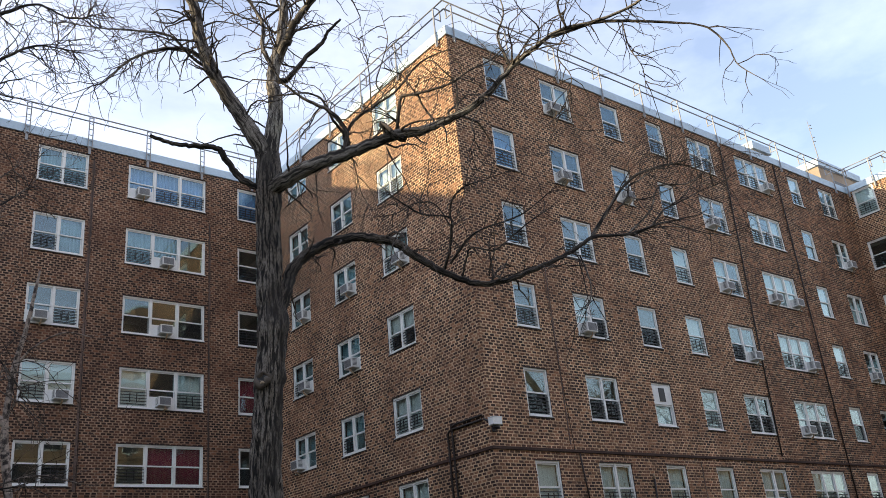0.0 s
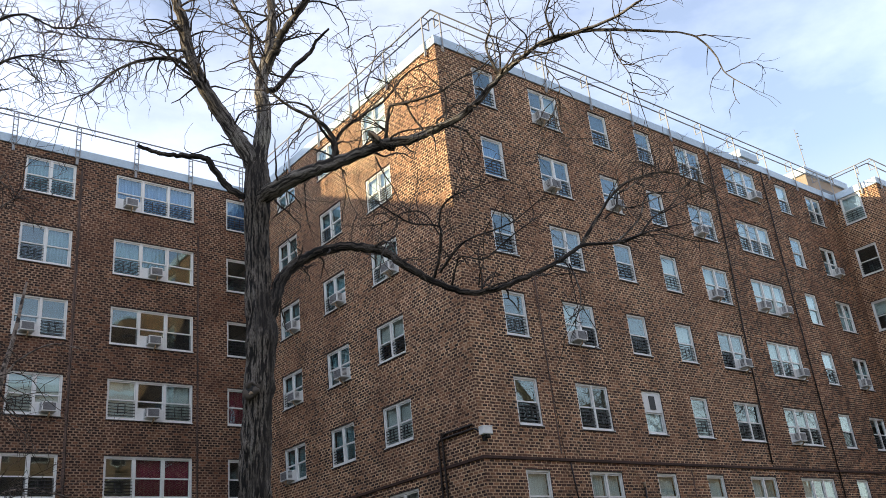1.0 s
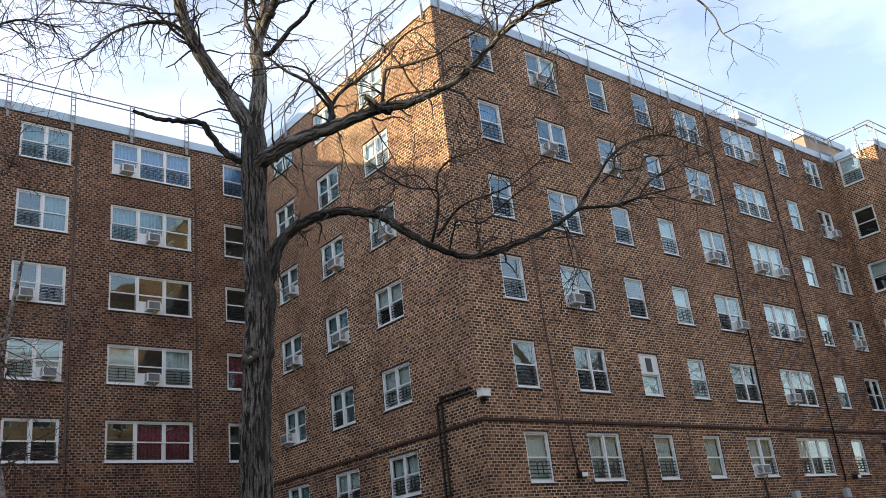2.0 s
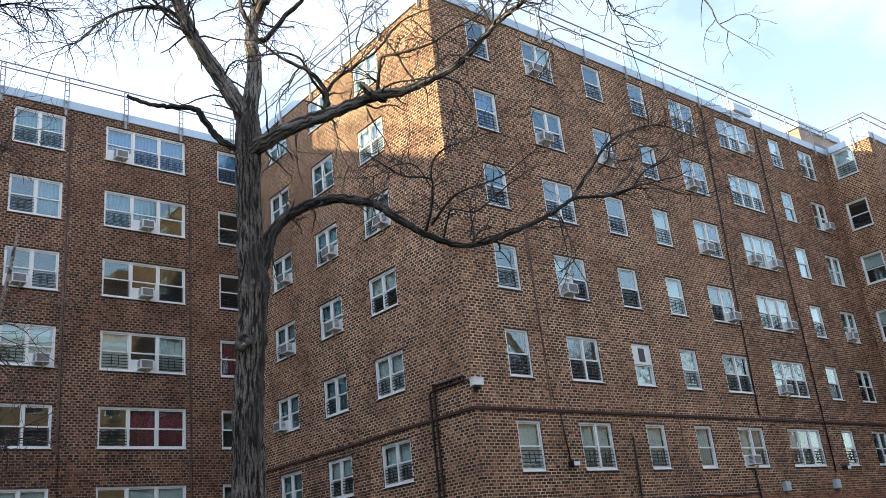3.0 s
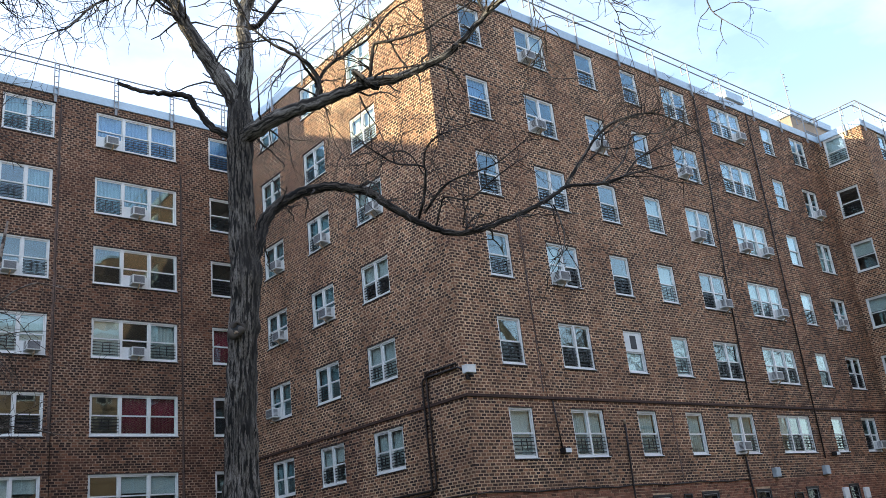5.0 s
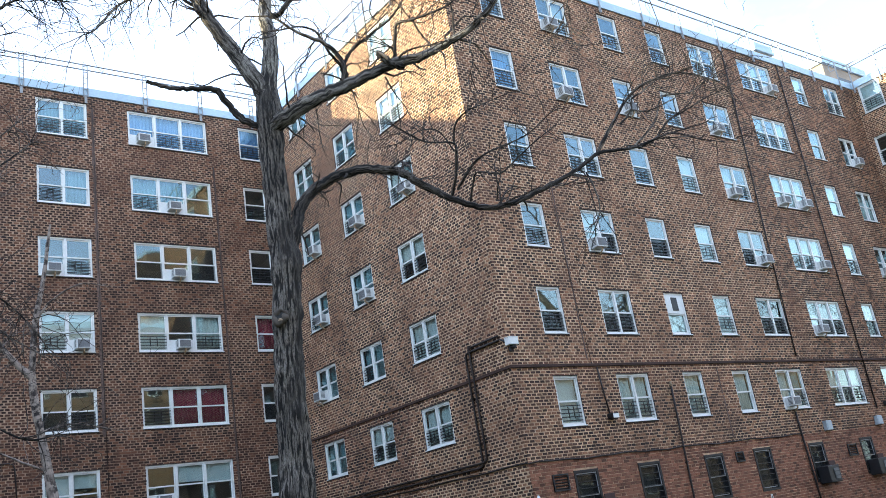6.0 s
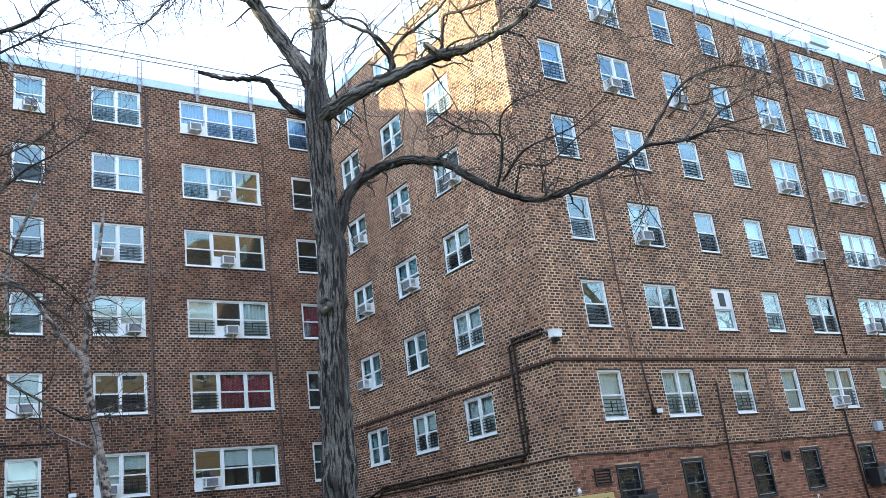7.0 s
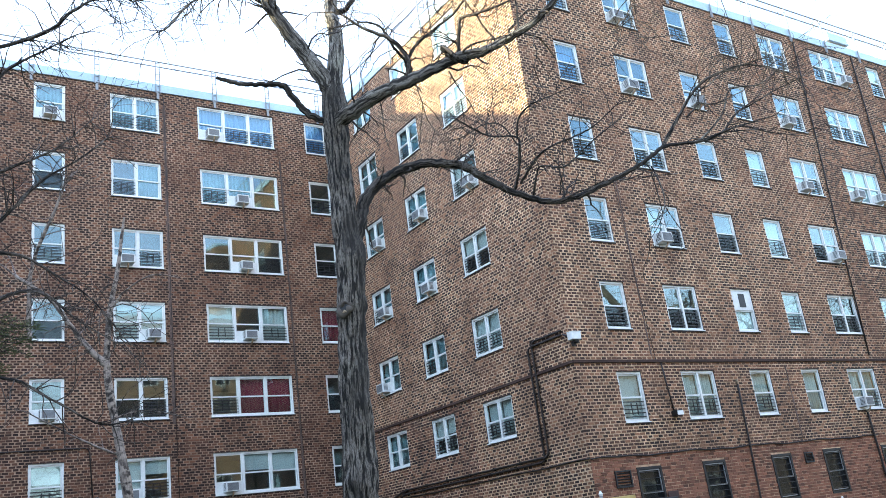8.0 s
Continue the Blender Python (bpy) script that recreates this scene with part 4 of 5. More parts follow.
# grass along the foot of the front wall
rng = random.Random(3)
s = Shape()
for k in range(9000):
    x, y = rng.uniform(5, 24), -rng.random() ** 1.6 * 7 - 0.05
    h, a, z = rng.uniform(0.05, 0.17), rng.uniform(0, 6.28), ground_height(y) - 0.02
    dx, dy = math.cos(a) * 0.012, math.sin(a) * 0.012
    i = len(s.v)
    s.v += [(x - dx, y - dy, z), (x + dx, y + dy, z), (x + rng.gauss(0, 0.04), y + rng.gauss(0, 0.04), z + h)]
    s.f.append((i, i + 1, i + 2))
tagged(part("grass", s, LEAFGREEN), "short dull green grass by the wall", "grass", kind="stuff")

# ---- trees ----


def grow(shape, rng, p, d, length, r, level, droop, kink=0.46):
    """One twig and its side twigs, zigzag and slightly drooping."""
    steps = max(3, int(length / (0.15 if level else 0.13)))
    pts, radii, p, d = [Vector(p)], [r], Vector(p), Vector(d).normalized()
    for k in range(steps):
        d = (d + Vector((rng.gauss(0, kink), rng.gauss(0, kink), rng.gauss(0, kink) - droop)) * 0.55).normalized()
        p = p + d * (length / steps)
        pts.append(p.copy())
        radii.append(r * (1 - 0.6 * (k + 1) / steps))
        if level > 0 and rng.random() < 0.42 and k > 0:
            side = d.orthogonal().normalized()
            side.rotate(Matrix.Rotation(rng.uniform(0, 6.28), 3, d))
            grow(shape, rng, p, d * 0.55 + side * 0.9, length * rng.uniform(0.3, 0.62), max(0.0045, radii[-1] * 0.7), level - 1, droop * 1.2, kink)
    shape.tube(pts, radii, 5 if level > 1 else 4)


def curve_points(pts, per=5):
    """Smooth points and radii through a few given ones."""
    q = [Vector(p[:3]) for p in pts]
    r = [p[3] for p in pts]
    out, rad = [], []
    for i in range(len(q) - 1):
        a, b, c, d = q[max(i - 1, 0)], q[i], q[i + 1], q[min(i + 2, len(q) - 1)]
        for k in range(per):
            t = k / per
            out.append(0.5 * ((2 * b) + (c - a) * t + (2 * a - 5 * b + 4 * c - d) * t * t + (3 * b - a - 3 * c + d) * t ** 3))
            rad.append(r[i] + (r[i + 1] - r[i]) * t)
    return out + [q[-1]], rad + [r[-1]]


def knobbly(pts, radii, sides, rng, rough, lumpy, burls=()):
    """A limb with uneven girth, bark plates along its run and burls (height along it, angle, swell, spread). Gives the shape and a place round and along the limb for each corner."""
    s = Shape()
    s.tube(pts, radii, sides)
    off = Vector((rng.uniform(0, 50), rng.uniform(0, 50), rng.uniform(0, 50)))
    grain, along = [], 0.0
    for i, p in enumerate(pts):
        p = Vector(p)
        along += (p - Vector(pts[i - 1])).length if i else 0.0
        for k in range(sides):
            a = 2 * math.pi * k / sides
            d = Vector(s.v[i * sides + k]) - p
            g = Vector((math.cos(a) * radii[i], math.sin(a) * radii[i], along)) + off
            grain.append(tuple(g))
            q = Vector((g.x * 13, g.y * 13, g.z * 2.1))
            plate = min(1.0, abs(noise.noise(q)) * 3.4) - 0.6 + 0.5 * noise.noise(q * 2.7)
            lump = noise.noise(Vector((g.x * 2.5, g.y * 2.5, g.z * 1.8)) + off) + 0.6 * noise.noise(Vector((g.x * 5, g.y * 5, g.z * 4)))
            swell = 0.0
            for z, b, size, spread in burls:
                turn = (math.atan2(d.y, d.x) - b + math.pi) % (2 * math.pi) - math.pi
                swell += size * math.exp(-((along - z) / spread) ** 2 - (turn * radii[i] / spread) ** 2)
            s.v[i * sides + k] = tuple(p + d * (1 + rough * plate + lumpy * lump + swell))
    return s, grain


def bark_part(name, pts, radii, sides, rng, rough, lumpy, mat, parent, burls=()):
    s, grain = knobbly(pts, radii, sides, rng, rough, lumpy, burls)
    ob = part(name, s, mat, parent, smooth=True)
    at = ob.data.attributes.new("grain", "FLOAT_VECTOR", "POINT")
    at.data.foreach_set("vector", np.array(grain).ravel())
    return ob


def tree(name, label, trunk, limbs, bark, twig, seed, density, droop=0.1, twig_length=1.0, burls=()):
    """A bare tree: ridged trunk, each limb a part, and one mass of twigs."""
    rng = random.Random(seed)
    t = thing(name, label, "tree", Matrix.Translation(trunk[0][:3]))
    base = -Vector(trunk[0][:3])

    def local(pts):
        return [tuple(Vector(p[:3]) + base) + (p[3],) for p in pts]

    pts, rad = curve_points(local(trunk), 40)
    bark_part("trunk", pts, rad, 132, rng, 0.12, 0.15, bark, t, burls)
    mass = Shape()
    for title, branch, lush in limbs:
        pts, rad = curve_points(local(branch), 7)
        pts = [p + Vector((rng.gauss(0, 1), rng.gauss(0, 1), rng.gauss(0, 1))) * min(0.018 if rad[0] < 0.1 else 0.008, r * 0.16) for p, r in zip(pts, rad)]
        bark_part("limb", pts, rad, 20, rng, 0.1, 0.19 if rad[0] < 0.1 else 0.13, DARKBARK if title in DARK_LIMBS else LITBARK if title in SUNLIT_LIMBS else bark, t)
        run = sum((b - a).length for a, b in zip(pts, pts[1:]))
        n = int(run * density * lush)
        short = 0.7 if rad[0] <= 0.03 else 1.0
        for k in range(n):
            i = min(len(pts) - 2, int((rng.random() ** 0.65) * (len(pts) - 1)))
            d = (pts[i + 1] - pts[i]).normalized()
            side = d.orthogonal().normalized()
            side.rotate(Matrix.Rotation(rng.uniform(0, 6.28), 3, d))
            grow(mass, rng, pts[i], d * 0.5 + side, rng.uniform(0.5, 1.5) * twig_length * short * (0.6 if side.z < -0.25 else 1.0), max(0.009, min(0.022, rad[i] * 0.4)), 2, droop)
        for _ in range(2 if lush else 0):
            grow(mass, rng, pts[-1], pts[-1] - pts[-2], rng.uniform(0.8, 1.5) * twig_length * short * short, rad[-1] * 0.8, 2, droop)
    tw = part("twig_spray", mass, twig, t)
    tagged(tw, kind="stuff")
    return t


def limb(name, lush, r0, r1, *places, taper=1.0):
    """A limb through a few places, tapering from r0 to r1, with its share of twigs."""
    n = len(places) - 1
    return name, [(*p, r1 + (r0 - r1) * (1 - k / n) ** taper) for k, p in enumerate(places)], lush


SUNLIT_LIMBS = ("left_limb", "leader", "leader_fork", "upper_right_limb", "left_drape", "left_drape_b")
DARK_LIMBS = ("lower_right_limb", "left_stub", "broken_branch", "lower_up_a", "lower_up_b", "lower_up_c", "lower_up_d", "lower_up_e", "c", "d", "e", "g", "h", "i", "j", "k")
MAIN_LIMBS = []
MAIN_LIMBS.append(limb("stump_a", 0, 0.060, 0.050, (-8.43, -6.35, 9.41), (-8.41, -6.39, 9.55), (-8.41, -6.41, 9.75), (-8.42, -6.42, 9.86)))
MAIN_LIMBS.append(limb("stump_left", 0.9, 0.035, 0.012, (-8.42, -6.42, 9.79), (-8.50, -6.47, 9.79), (-8.66, -6.46, 9.96), (-8.80, -6.45, 10.21), (-8.92, -6.46, 10.37), (-9.17, -6.37, 10.45), (-9.47, -6.24, 10.39)))
MAIN_LIMBS.append(limb("stump_right", 0.8, 0.032, 0.010, (-8.43, -6.42, 9.80), (-8.31, -6.59, 10.06), (-8.12, -6.83, 10.21), (-8.07, -6.95, 10.26), (-7.90, -7.16, 10.39), (-7.77, -7.33, 10.56), (-7.64, -7.51, 10.80), (-7.50, -7.70, 10.94), (-7.29, -7.94, 11.03)))
MAIN_LIMBS.append(limb("torn_stub", 0, 0.075, 0.050, (-7.91, -7.40, 9.38), (-8.00, -7.36, 9.42), (-8.09, -7.32, 9.46), (-8.18, -7.28, 9.56), (-8.26, -7.26, 9.63)))
MAIN_LIMBS.append(limb("torn_shoot", 0.9, 0.035, 0.010, (-8.01, -7.32, 9.45), (-8.02, -7.39, 9.58), (-8.03, -7.47, 9.80), (-8.03, -7.55, 10.04), (-8.00, -7.65, 10.05), (-7.93, -7.79, 10.02), (-7.76, -8.01, 10.03), (-7.50, -8.30, 10.10), (-7.31, -8.53, 10.26), (-7.06, -8.81, 10.39), (-6.86, -9.04, 10.63)))
MAIN_LIMBS.append(limb("thin_a", 0.7, 0.013, 0.006, (-8.11, -6.81, 10.23), (-8.12, -6.83, 10.59), (-8.13, -6.85, 10.85), (-8.16, -6.85, 11.27), (-8.22, -6.84, 11.75)))
MAIN_LIMBS.append(limb("thin_b", 0.7, 0.013, 0.006, (-7.88, -6.98, 10.44), (-8.03, -6.90, 10.70), (-7.94, -7.00, 11.15), (-7.85, -7.10, 11.60), (-7.92, -7.08, 12.08)))
MAIN_LIMBS.append(limb("drop_a", 0.4, 0.012, 0.006, (-8.76, -5.91, 9.32), (-8.75, -5.92, 8.96), (-8.75, -5.92, 8.70), (-8.73, -5.94, 8.42)))
MAIN_LIMBS.append(limb("drop_b", 0.4, 0.011, 0.005, (-8.37, -6.46, 9.48), (-8.33, -6.55, 9.01), (-8.30, -6.61, 8.61), (-8.21, -6.72, 8.31)))
MAIN_LIMBS.append(limb("drop_c", 0.5, 0.013, 0.005, (-8.12, -7.17, 9.26), (-8.05, -7.26, 8.93), (-7.96, -7.36, 8.65), (-7.90, -7.44, 8.36), (-7.78, -7.57, 8.02)))
MAIN_LIMBS.append(limb("drop_d", 0.4, 0.012, 0.005, (-7.08, -8.62, 9.74), (-7.31, -8.47, 9.31), (-7.32, -8.50, 9.02), (-7.45, -8.43, 8.63), (-7.43, -8.47, 8.38)))
MAIN_LIMBS.append(limb("tip_a", 1.2, 0.022, 0.007, (-3.96, -8.44, 8.44), (-3.74, -8.57, 8.69), (-3.64, -8.59, 8.95), (-3.45, -8.69, 9.06), (-3.18, -8.85, 9.27), (-2.82, -9.07, 9.40), (-2.55, -9.23, 9.47)))
MAIN_LIMBS.append(limb("tip_a2", 0.6, 0.014, 0.006, (-3.68, -8.54, 8.74), (-3.41, -8.70, 8.68), (-3.06, -8.92, 8.82), (-2.88, -9.01, 8.92), (-2.70, -9.11, 9.17)))
MAIN_LIMBS.append(limb("tip_a3", 0.6, 0.011, 0.005, (-3.40, -8.69, 9.10), (-3.32, -8.72, 9.38), (-3.12, -8.83, 9.56), (-2.89, -8.97, 9.60)))
MAIN_LIMBS.append(limb("tip_b", 1.2, 0.024, 0.007, (-3.75, -8.55, 7.94), (-3.45, -8.73, 8.09), (-3.27, -8.81, 8.28), (-3.11, -8.88, 8.46), (-2.85, -9.03, 8.59), (-2.45, -9.30, 8.81), (-2.12, -9.49, 8.95), (-1.83, -9.67, 9.10)))
MAIN_LIMBS.append(limb("tip_b2", 0.6, 0.014, 0.006, (-3.05, -8.97, 8.51), (-2.78, -9.13, 8.70), (-2.59, -9.25, 8.95), (-2.33, -9.40, 9.22)))
MAIN_LIMBS.append(limb("tip_b3", 0, 0.010, 0.006, (-3.00, -9.00, 8.52), (-3.00, -9.00, 8.80), (-2.92, -9.06, 8.90)))
MAIN_LIMBS.append(limb("tip_d", 0.6, 0.012, 0.004, (-3.40, -8.69, 8.11), (-2.93, -9.03, 8.07), (-2.55, -9.29, 7.92), (-2.24, -9.50, 7.90), (-1.87, -9.77, 8.02)))
MAIN_LIMBS.append(limb("tip_e", 0, 0.013, 0.006, (-4.86, -7.93, 7.38), (-4.67, -8.09, 7.37), (-4.37, -8.32, 7.35)))
MAIN_LIMBS.append(limb("tip_f", 0.3, 0.012, 0.005, (-4.74, -8.04, 7.42), (-4.71, -8.06, 7.15), (-4.70, -8.07, 6.84), (-4.70, -8.07, 6.56)))
MAIN_LIMBS.append(limb("left_limb", 1.2, 0.150, 0.070, (-9.35, -5.28, 9.61), (-9.65, -5.21, 10.22), (-10.00, -5.13, 10.77), (-10.30, -5.08, 11.29), (-10.54, -5.07, 11.94), (-10.66, -5.16, 12.34), (-10.85, -5.20, 12.85), (-11.01, -5.25, 13.64)))
MAIN_LIMBS.append(limb("leader", 1.0, 0.150, 0.060, (-9.32, -5.30, 9.62), (-9.16, -5.31, 10.81), (-9.16, -5.20, 11.36), (-9.06, -5.17, 11.89), (-8.94, -5.15, 12.35), (-8.83, -5.13, 13.16), (-8.81, -5.04, 13.81), (-8.81, -4.94, 14.90)))
MAIN_LIMBS.append(limb("leader_fork", 1.0, 0.090, 0.050, (-9.04, -5.13, 11.87), (-8.97, -5.39, 12.13), (-8.95, -5.61, 12.34), (-8.90, -5.86, 12.57), (-8.77, -6.16, 12.80), (-8.59, -6.50, 13.30)))
MAIN_LIMBS.append(limb("leader_side", 1, 0.045, 0.025, (-9.17, -5.28, 11.55), (-9.24, -5.00, 12.21), (-9.16, -4.85, 12.91), (-9.30, -4.52, 13.69), (-9.37, -4.24, 14.42)))
MAIN_LIMBS.append(limb("broken_branch", 0, 0.055, 0.020, (-9.14, -5.44, 11.23), (-9.04, -5.62, 11.24), (-8.83, -5.88, 11.60), (-8.63, -6.14, 11.85), (-8.58, -6.28, 12.01), (-8.43, -6.50, 12.21)))
MAIN_LIMBS.append(limb("upper_right_limb", 0.85, 0.15, 0.022, (-9.41, -5.23, 8.95), (-9.21, -5.58, 9.09), (-8.83, -6.08, 9.29), (-8.52, -6.51, 9.34), (-8.22, -6.95, 9.42), (-8.00, -7.32, 9.46), (-7.73, -7.73, 9.42), (-7.44, -8.16, 9.52), (-7.16, -8.58, 9.70), (-6.84, -9.02, 10.16), (-6.63, -9.39, 10.40), (-6.34, -9.82, 10.64), (-6.01, -10.27, 10.64), (-5.67, -10.73, 10.75), (-5.49, -11.09, 10.88), taper=1.6))
MAIN_LIMBS.append(limb("lower_right_limb", 0.4, 0.12, 0.020, (-9.35, -5.31, 6.25), (-9.27, -5.36, 6.61), (-9.17, -5.41, 6.93), (-9.05, -5.44, 7.39), (-8.88, -5.50, 7.69), (-8.62, -5.64, 7.91), (-8.28, -5.83, 8.07), (-7.87, -6.10, 8.07), (-7.45, -6.35, 7.94), (-7.17, -6.50, 7.69), (-6.80, -6.71, 7.41), (-6.40, -6.97, 7.17), (-5.98, -7.23, 7.14), (-5.38, -7.63, 7.36), (-4.83, -7.98, 7.64), (-4.44, -8.23, 7.90), (-3.91, -8.57, 7.92), (-3.35, -8.93, 8.11)))
MAIN_LIMBS.append(limb("lower_tip", 1.0, 0.035, 0.010, (-4.40, -8.12, 7.92), (-4.03, -8.33, 8.50), (-3.63, -8.57, 9.05), (-3.21, -8.82, 9.30), (-2.72, -9.12, 9.39), (-2.19, -9.46, 9.13)))
MAIN_LIMBS.append(limb("left_stub", 0, 0.070, 0.030, (-9.46, -5.19, 9.07), (-9.76, -5.08, 9.25), (-9.98, -5.03, 9.54), (-10.16, -5.02, 9.75), (-10.47, -4.91, 9.78), (-10.81, -4.77, 9.79), (-11.20, -4.60, 9.93)))
MAIN_LIMBS.append(limb("right_drape", 0.5, 0.030, 0.006, (-6.45, -9.70, 10.53), (-5.93, -10.21, 10.69), (-5.56, -10.60, 10.62), (-5.14, -11.05, 10.46), (-4.76, -11.45, 10.28), (-4.61, -11.67, 9.85), (-4.61, -11.77, 9.41), (-4.50, -11.98, 9.09)))
MAIN_LIMBS.append(limb("hang_a", 1.5, 0.012, 0.004, (-5.74, -10.62, 10.52), (-5.78, -10.68, 9.98), (-5.73, -10.81, 9.54), (-5.80, -10.84, 9.09)))
MAIN_LIMBS.append(limb("hang_b", 1.5, 0.012, 0.004, (-6.32, -9.92, 10.58), (-6.51, -9.81, 10.08), (-6.40, -9.93, 9.62), (-6.55, -9.84, 9.10), (-6.49, -9.92, 8.57)))
MAIN_LIMBS.append(limb("lower_tip_b", 0.5, 0.020, 0.006, (-3.79, -8.47, 7.98), (-3.35, -8.74, 8.45), (-3.09, -8.85, 8.95), (-2.62, -9.15, 8.99), (-2.22, -9.39, 9.27), (-1.80, -9.64, 9.44)))
MAIN_LIMBS.append(limb("crown_b", 2.0, 0.025, 0.010, (-6.79, -9.04, 10.22), (-6.98, -8.99, 10.76), (-6.89, -9.13, 11.27), (-7.04, -9.11, 11.82)))
MAIN_LIMBS.append(limb("crown_c", 2.4, 0.020, 0.010, (-6.32, -9.93, 10.64), (-6.45, -9.95, 11.02), (-6.37, -10.14, 11.39)))
MAIN_LIMBS.append(limb("left_drape", 2, 0.045, 0.010, (-10.11, -5.06, 11.13), (-10.50, -4.94, 11.61), (-10.89, -4.84, 11.69), (-11.29, -4.70, 11.56), (-11.65, -4.62, 11.28), (-11.99, -4.54, 10.81), (-12.22, -4.56, 10.62)))
MAIN_LIMBS.append(limb("left_drape_b", 2, 0.030, 0.008, (-10.22, -4.98, 11.35), (-10.61, -4.95, 11.51), (-11.02, -4.91, 11.86), (-11.57, -4.75, 11.87), (-12.19, -4.55, 11.83), (-12.71, -4.43, 11.83)))
MAIN_LIMBS.append(limb("up_shoot2", 0.9, 0.050, 0.020, (-8.52, -6.42, 9.38), (-8.51, -6.58, 9.74), (-8.78, -6.54, 10.09), (-9.18, -6.39, 10.30), (-9.54, -6.27, 10.57)))
MAIN_LIMBS.append(limb("lower_up_a", 1.1, 0.028, 0.010, (-6.76, -6.76, 7.43), (-6.82, -7.02, 7.70), (-6.93, -7.24, 7.97), (-7.06, -7.37, 8.10), (-7.47, -7.21, 8.13), (-7.75, -7.19, 8.20), (-8.09, -7.16, 8.37)))
MAIN_LIMBS.append(limb("lower_up_d", 1.1, 0.020, 0.007, (-6.82, -7.11, 8.27), (-6.91, -7.33, 8.50), (-6.85, -7.61, 8.62), (-6.70, -7.93, 8.64), (-6.48, -8.30, 8.68)))
MAIN_LIMBS.append(limb("lower_up_e", 0.9, 0.016, 0.006, (-6.81, -7.08, 8.11), (-7.02, -6.98, 8.52), (-7.23, -6.71, 8.61), (-7.42, -6.36, 8.52), (-7.61, -6.07, 8.54)))
MAIN_LIMBS.append(limb("lower_up_b", 1.2, 0.025, 0.010, (-6.69, -6.85, 7.50), (-6.66, -7.17, 7.72), (-6.59, -7.48, 7.87), (-6.46, -7.78, 7.91), (-6.39, -8.00, 7.90), (-6.23, -8.35, 7.96), (-6.08, -8.74, 8.15)))
MAIN_LIMBS.append(limb("lower_up_c", 1.1, 0.021, 0.007, (-6.52, -6.93, 7.28), (-6.59, -7.16, 7.50), (-6.63, -7.36, 7.62), (-6.41, -7.65, 7.50), (-6.36, -7.89, 7.55), (-6.31, -8.16, 7.65), (-6.23, -8.46, 7.76), (-6.10, -8.80, 7.88)))
MAIN_LIMBS.append(limb("lower_up_f", 0.8, 0.014, 0.006, (-6.12, -7.18, 7.26), (-6.21, -7.33, 7.38), (-6.28, -7.55, 7.57), (-6.43, -7.75, 7.86)))
MAIN_LIMBS.append(limb("lower_hang", 0.8, 0.016, 0.005, (-4.70, -8.05, 7.57), (-4.61, -8.09, 7.18), (-4.60, -8.07, 6.83), (-4.73, -7.96, 6.49), (-4.93, -7.78, 6.18)))
MAIN_LIMBS.append(limb("lower_hang_b", 0.5, 0.010, 0.004, (-4.43, -7.92, 6.90), (-4.36, -7.99, 6.62), (-4.26, -8.07, 6.29), (-4.29, -8.09, 6.06)))
TORN_TIP = (-8.26, -7.26, 9.63)
TRUNK = [(-9.60, -5.19, 0.66, 0.42), (-9.57, -5.21, 1.12, 0.315), (-9.51, -5.24, 2.16, 0.268), (-9.49, -5.26, 3.56, 0.245), (-9.44, -5.30, 5.02, 0.225), (-9.37, -5.33, 6.36, 0.225), (-9.35, -5.29, 7.38, 0.205), (-9.34, -5.27, 8.19, 0.195), (-9.33, -5.27, 9.11, 0.21), (-9.30, -5.29, 9.78, 0.165)]
main = tree("tree", "large bare tree with grey ridged bark and a long arching limb", TRUNK, MAIN_LIMBS, BARK, TWIG, 4, 6.6, 0.11, burls=((2.2, -2.4, 0.28, 0.16), (3.4, -1.2, 0.22, 0.12), (4.05, -2.6, 0.2, 0.1), (5.0, -0.4, 0.2, 0.16), (5.9, -0.3, 0.3, 0.35), (8.6, -1.6, 0.18, 0.3)))
knot, hole = Shape(), Shape()
rng = random.Random(8)
ring, girth = [], []
for k in range(25):
    a = 2 * math.pi * (k % 24) / 24
    w = 1 + 0.22 * math.sin(a * 2 + 0.6) + 0.12 * math.sin(a * 5)
    ring.append((0.085 * w * math.cos(a), 0.03 * math.sin(a * 3), 0.1 * w * math.sin(a)))
    girth.append(0.034 + 0.016 * math.sin(a * 3 + 1) + (0.02 if math.sin(a) < 0 else 0.0))
knot.tube(ring, girth, 9, 0.34, rng)
KNOT = pose(-0.03, -0.315, 4.9, 0, 0, -28)
part("knot_rim", knot, DARKBARK, main, m=KNOT, smooth=True)
hole.tube([(0, 0.06, 0), (0, 0.0, 0), (0, -0.012, 0)], [0.1, 0.095, 0.06], 14, 0.12, rng)
# Black plug; the darkness inside the hollow is put into its colour.
part("knot_dark_plug", hole, BLACK, main, m=KNOT)
chip = Shape()
chip.tube([(-0.05, -0.03, -0.085), (0.0, -0.045, -0.06), (0.06, -0.03, -0.07)], [0.01, 0.022, 0.008], 7, 0.3, rng)
part("bare_wood", chip, WOOD, main, "pale bare wood in the knot", m=KNOT)
STUB = Vector(TORN_TIP) - Vector(TRUNK[0][:3])
chip = Shape()
chip.tube([(0.16, -0.07, -0.2), (0.06, -0.09, -0.1), (-0.04, -0.05, -0.01)], [0.01, 0.028, 0.008], 8, 0.4, rng)
part("torn_wood", chip, WOOD, main, "pale torn wood of a broken branch", m=Matrix.Translation(STUB))

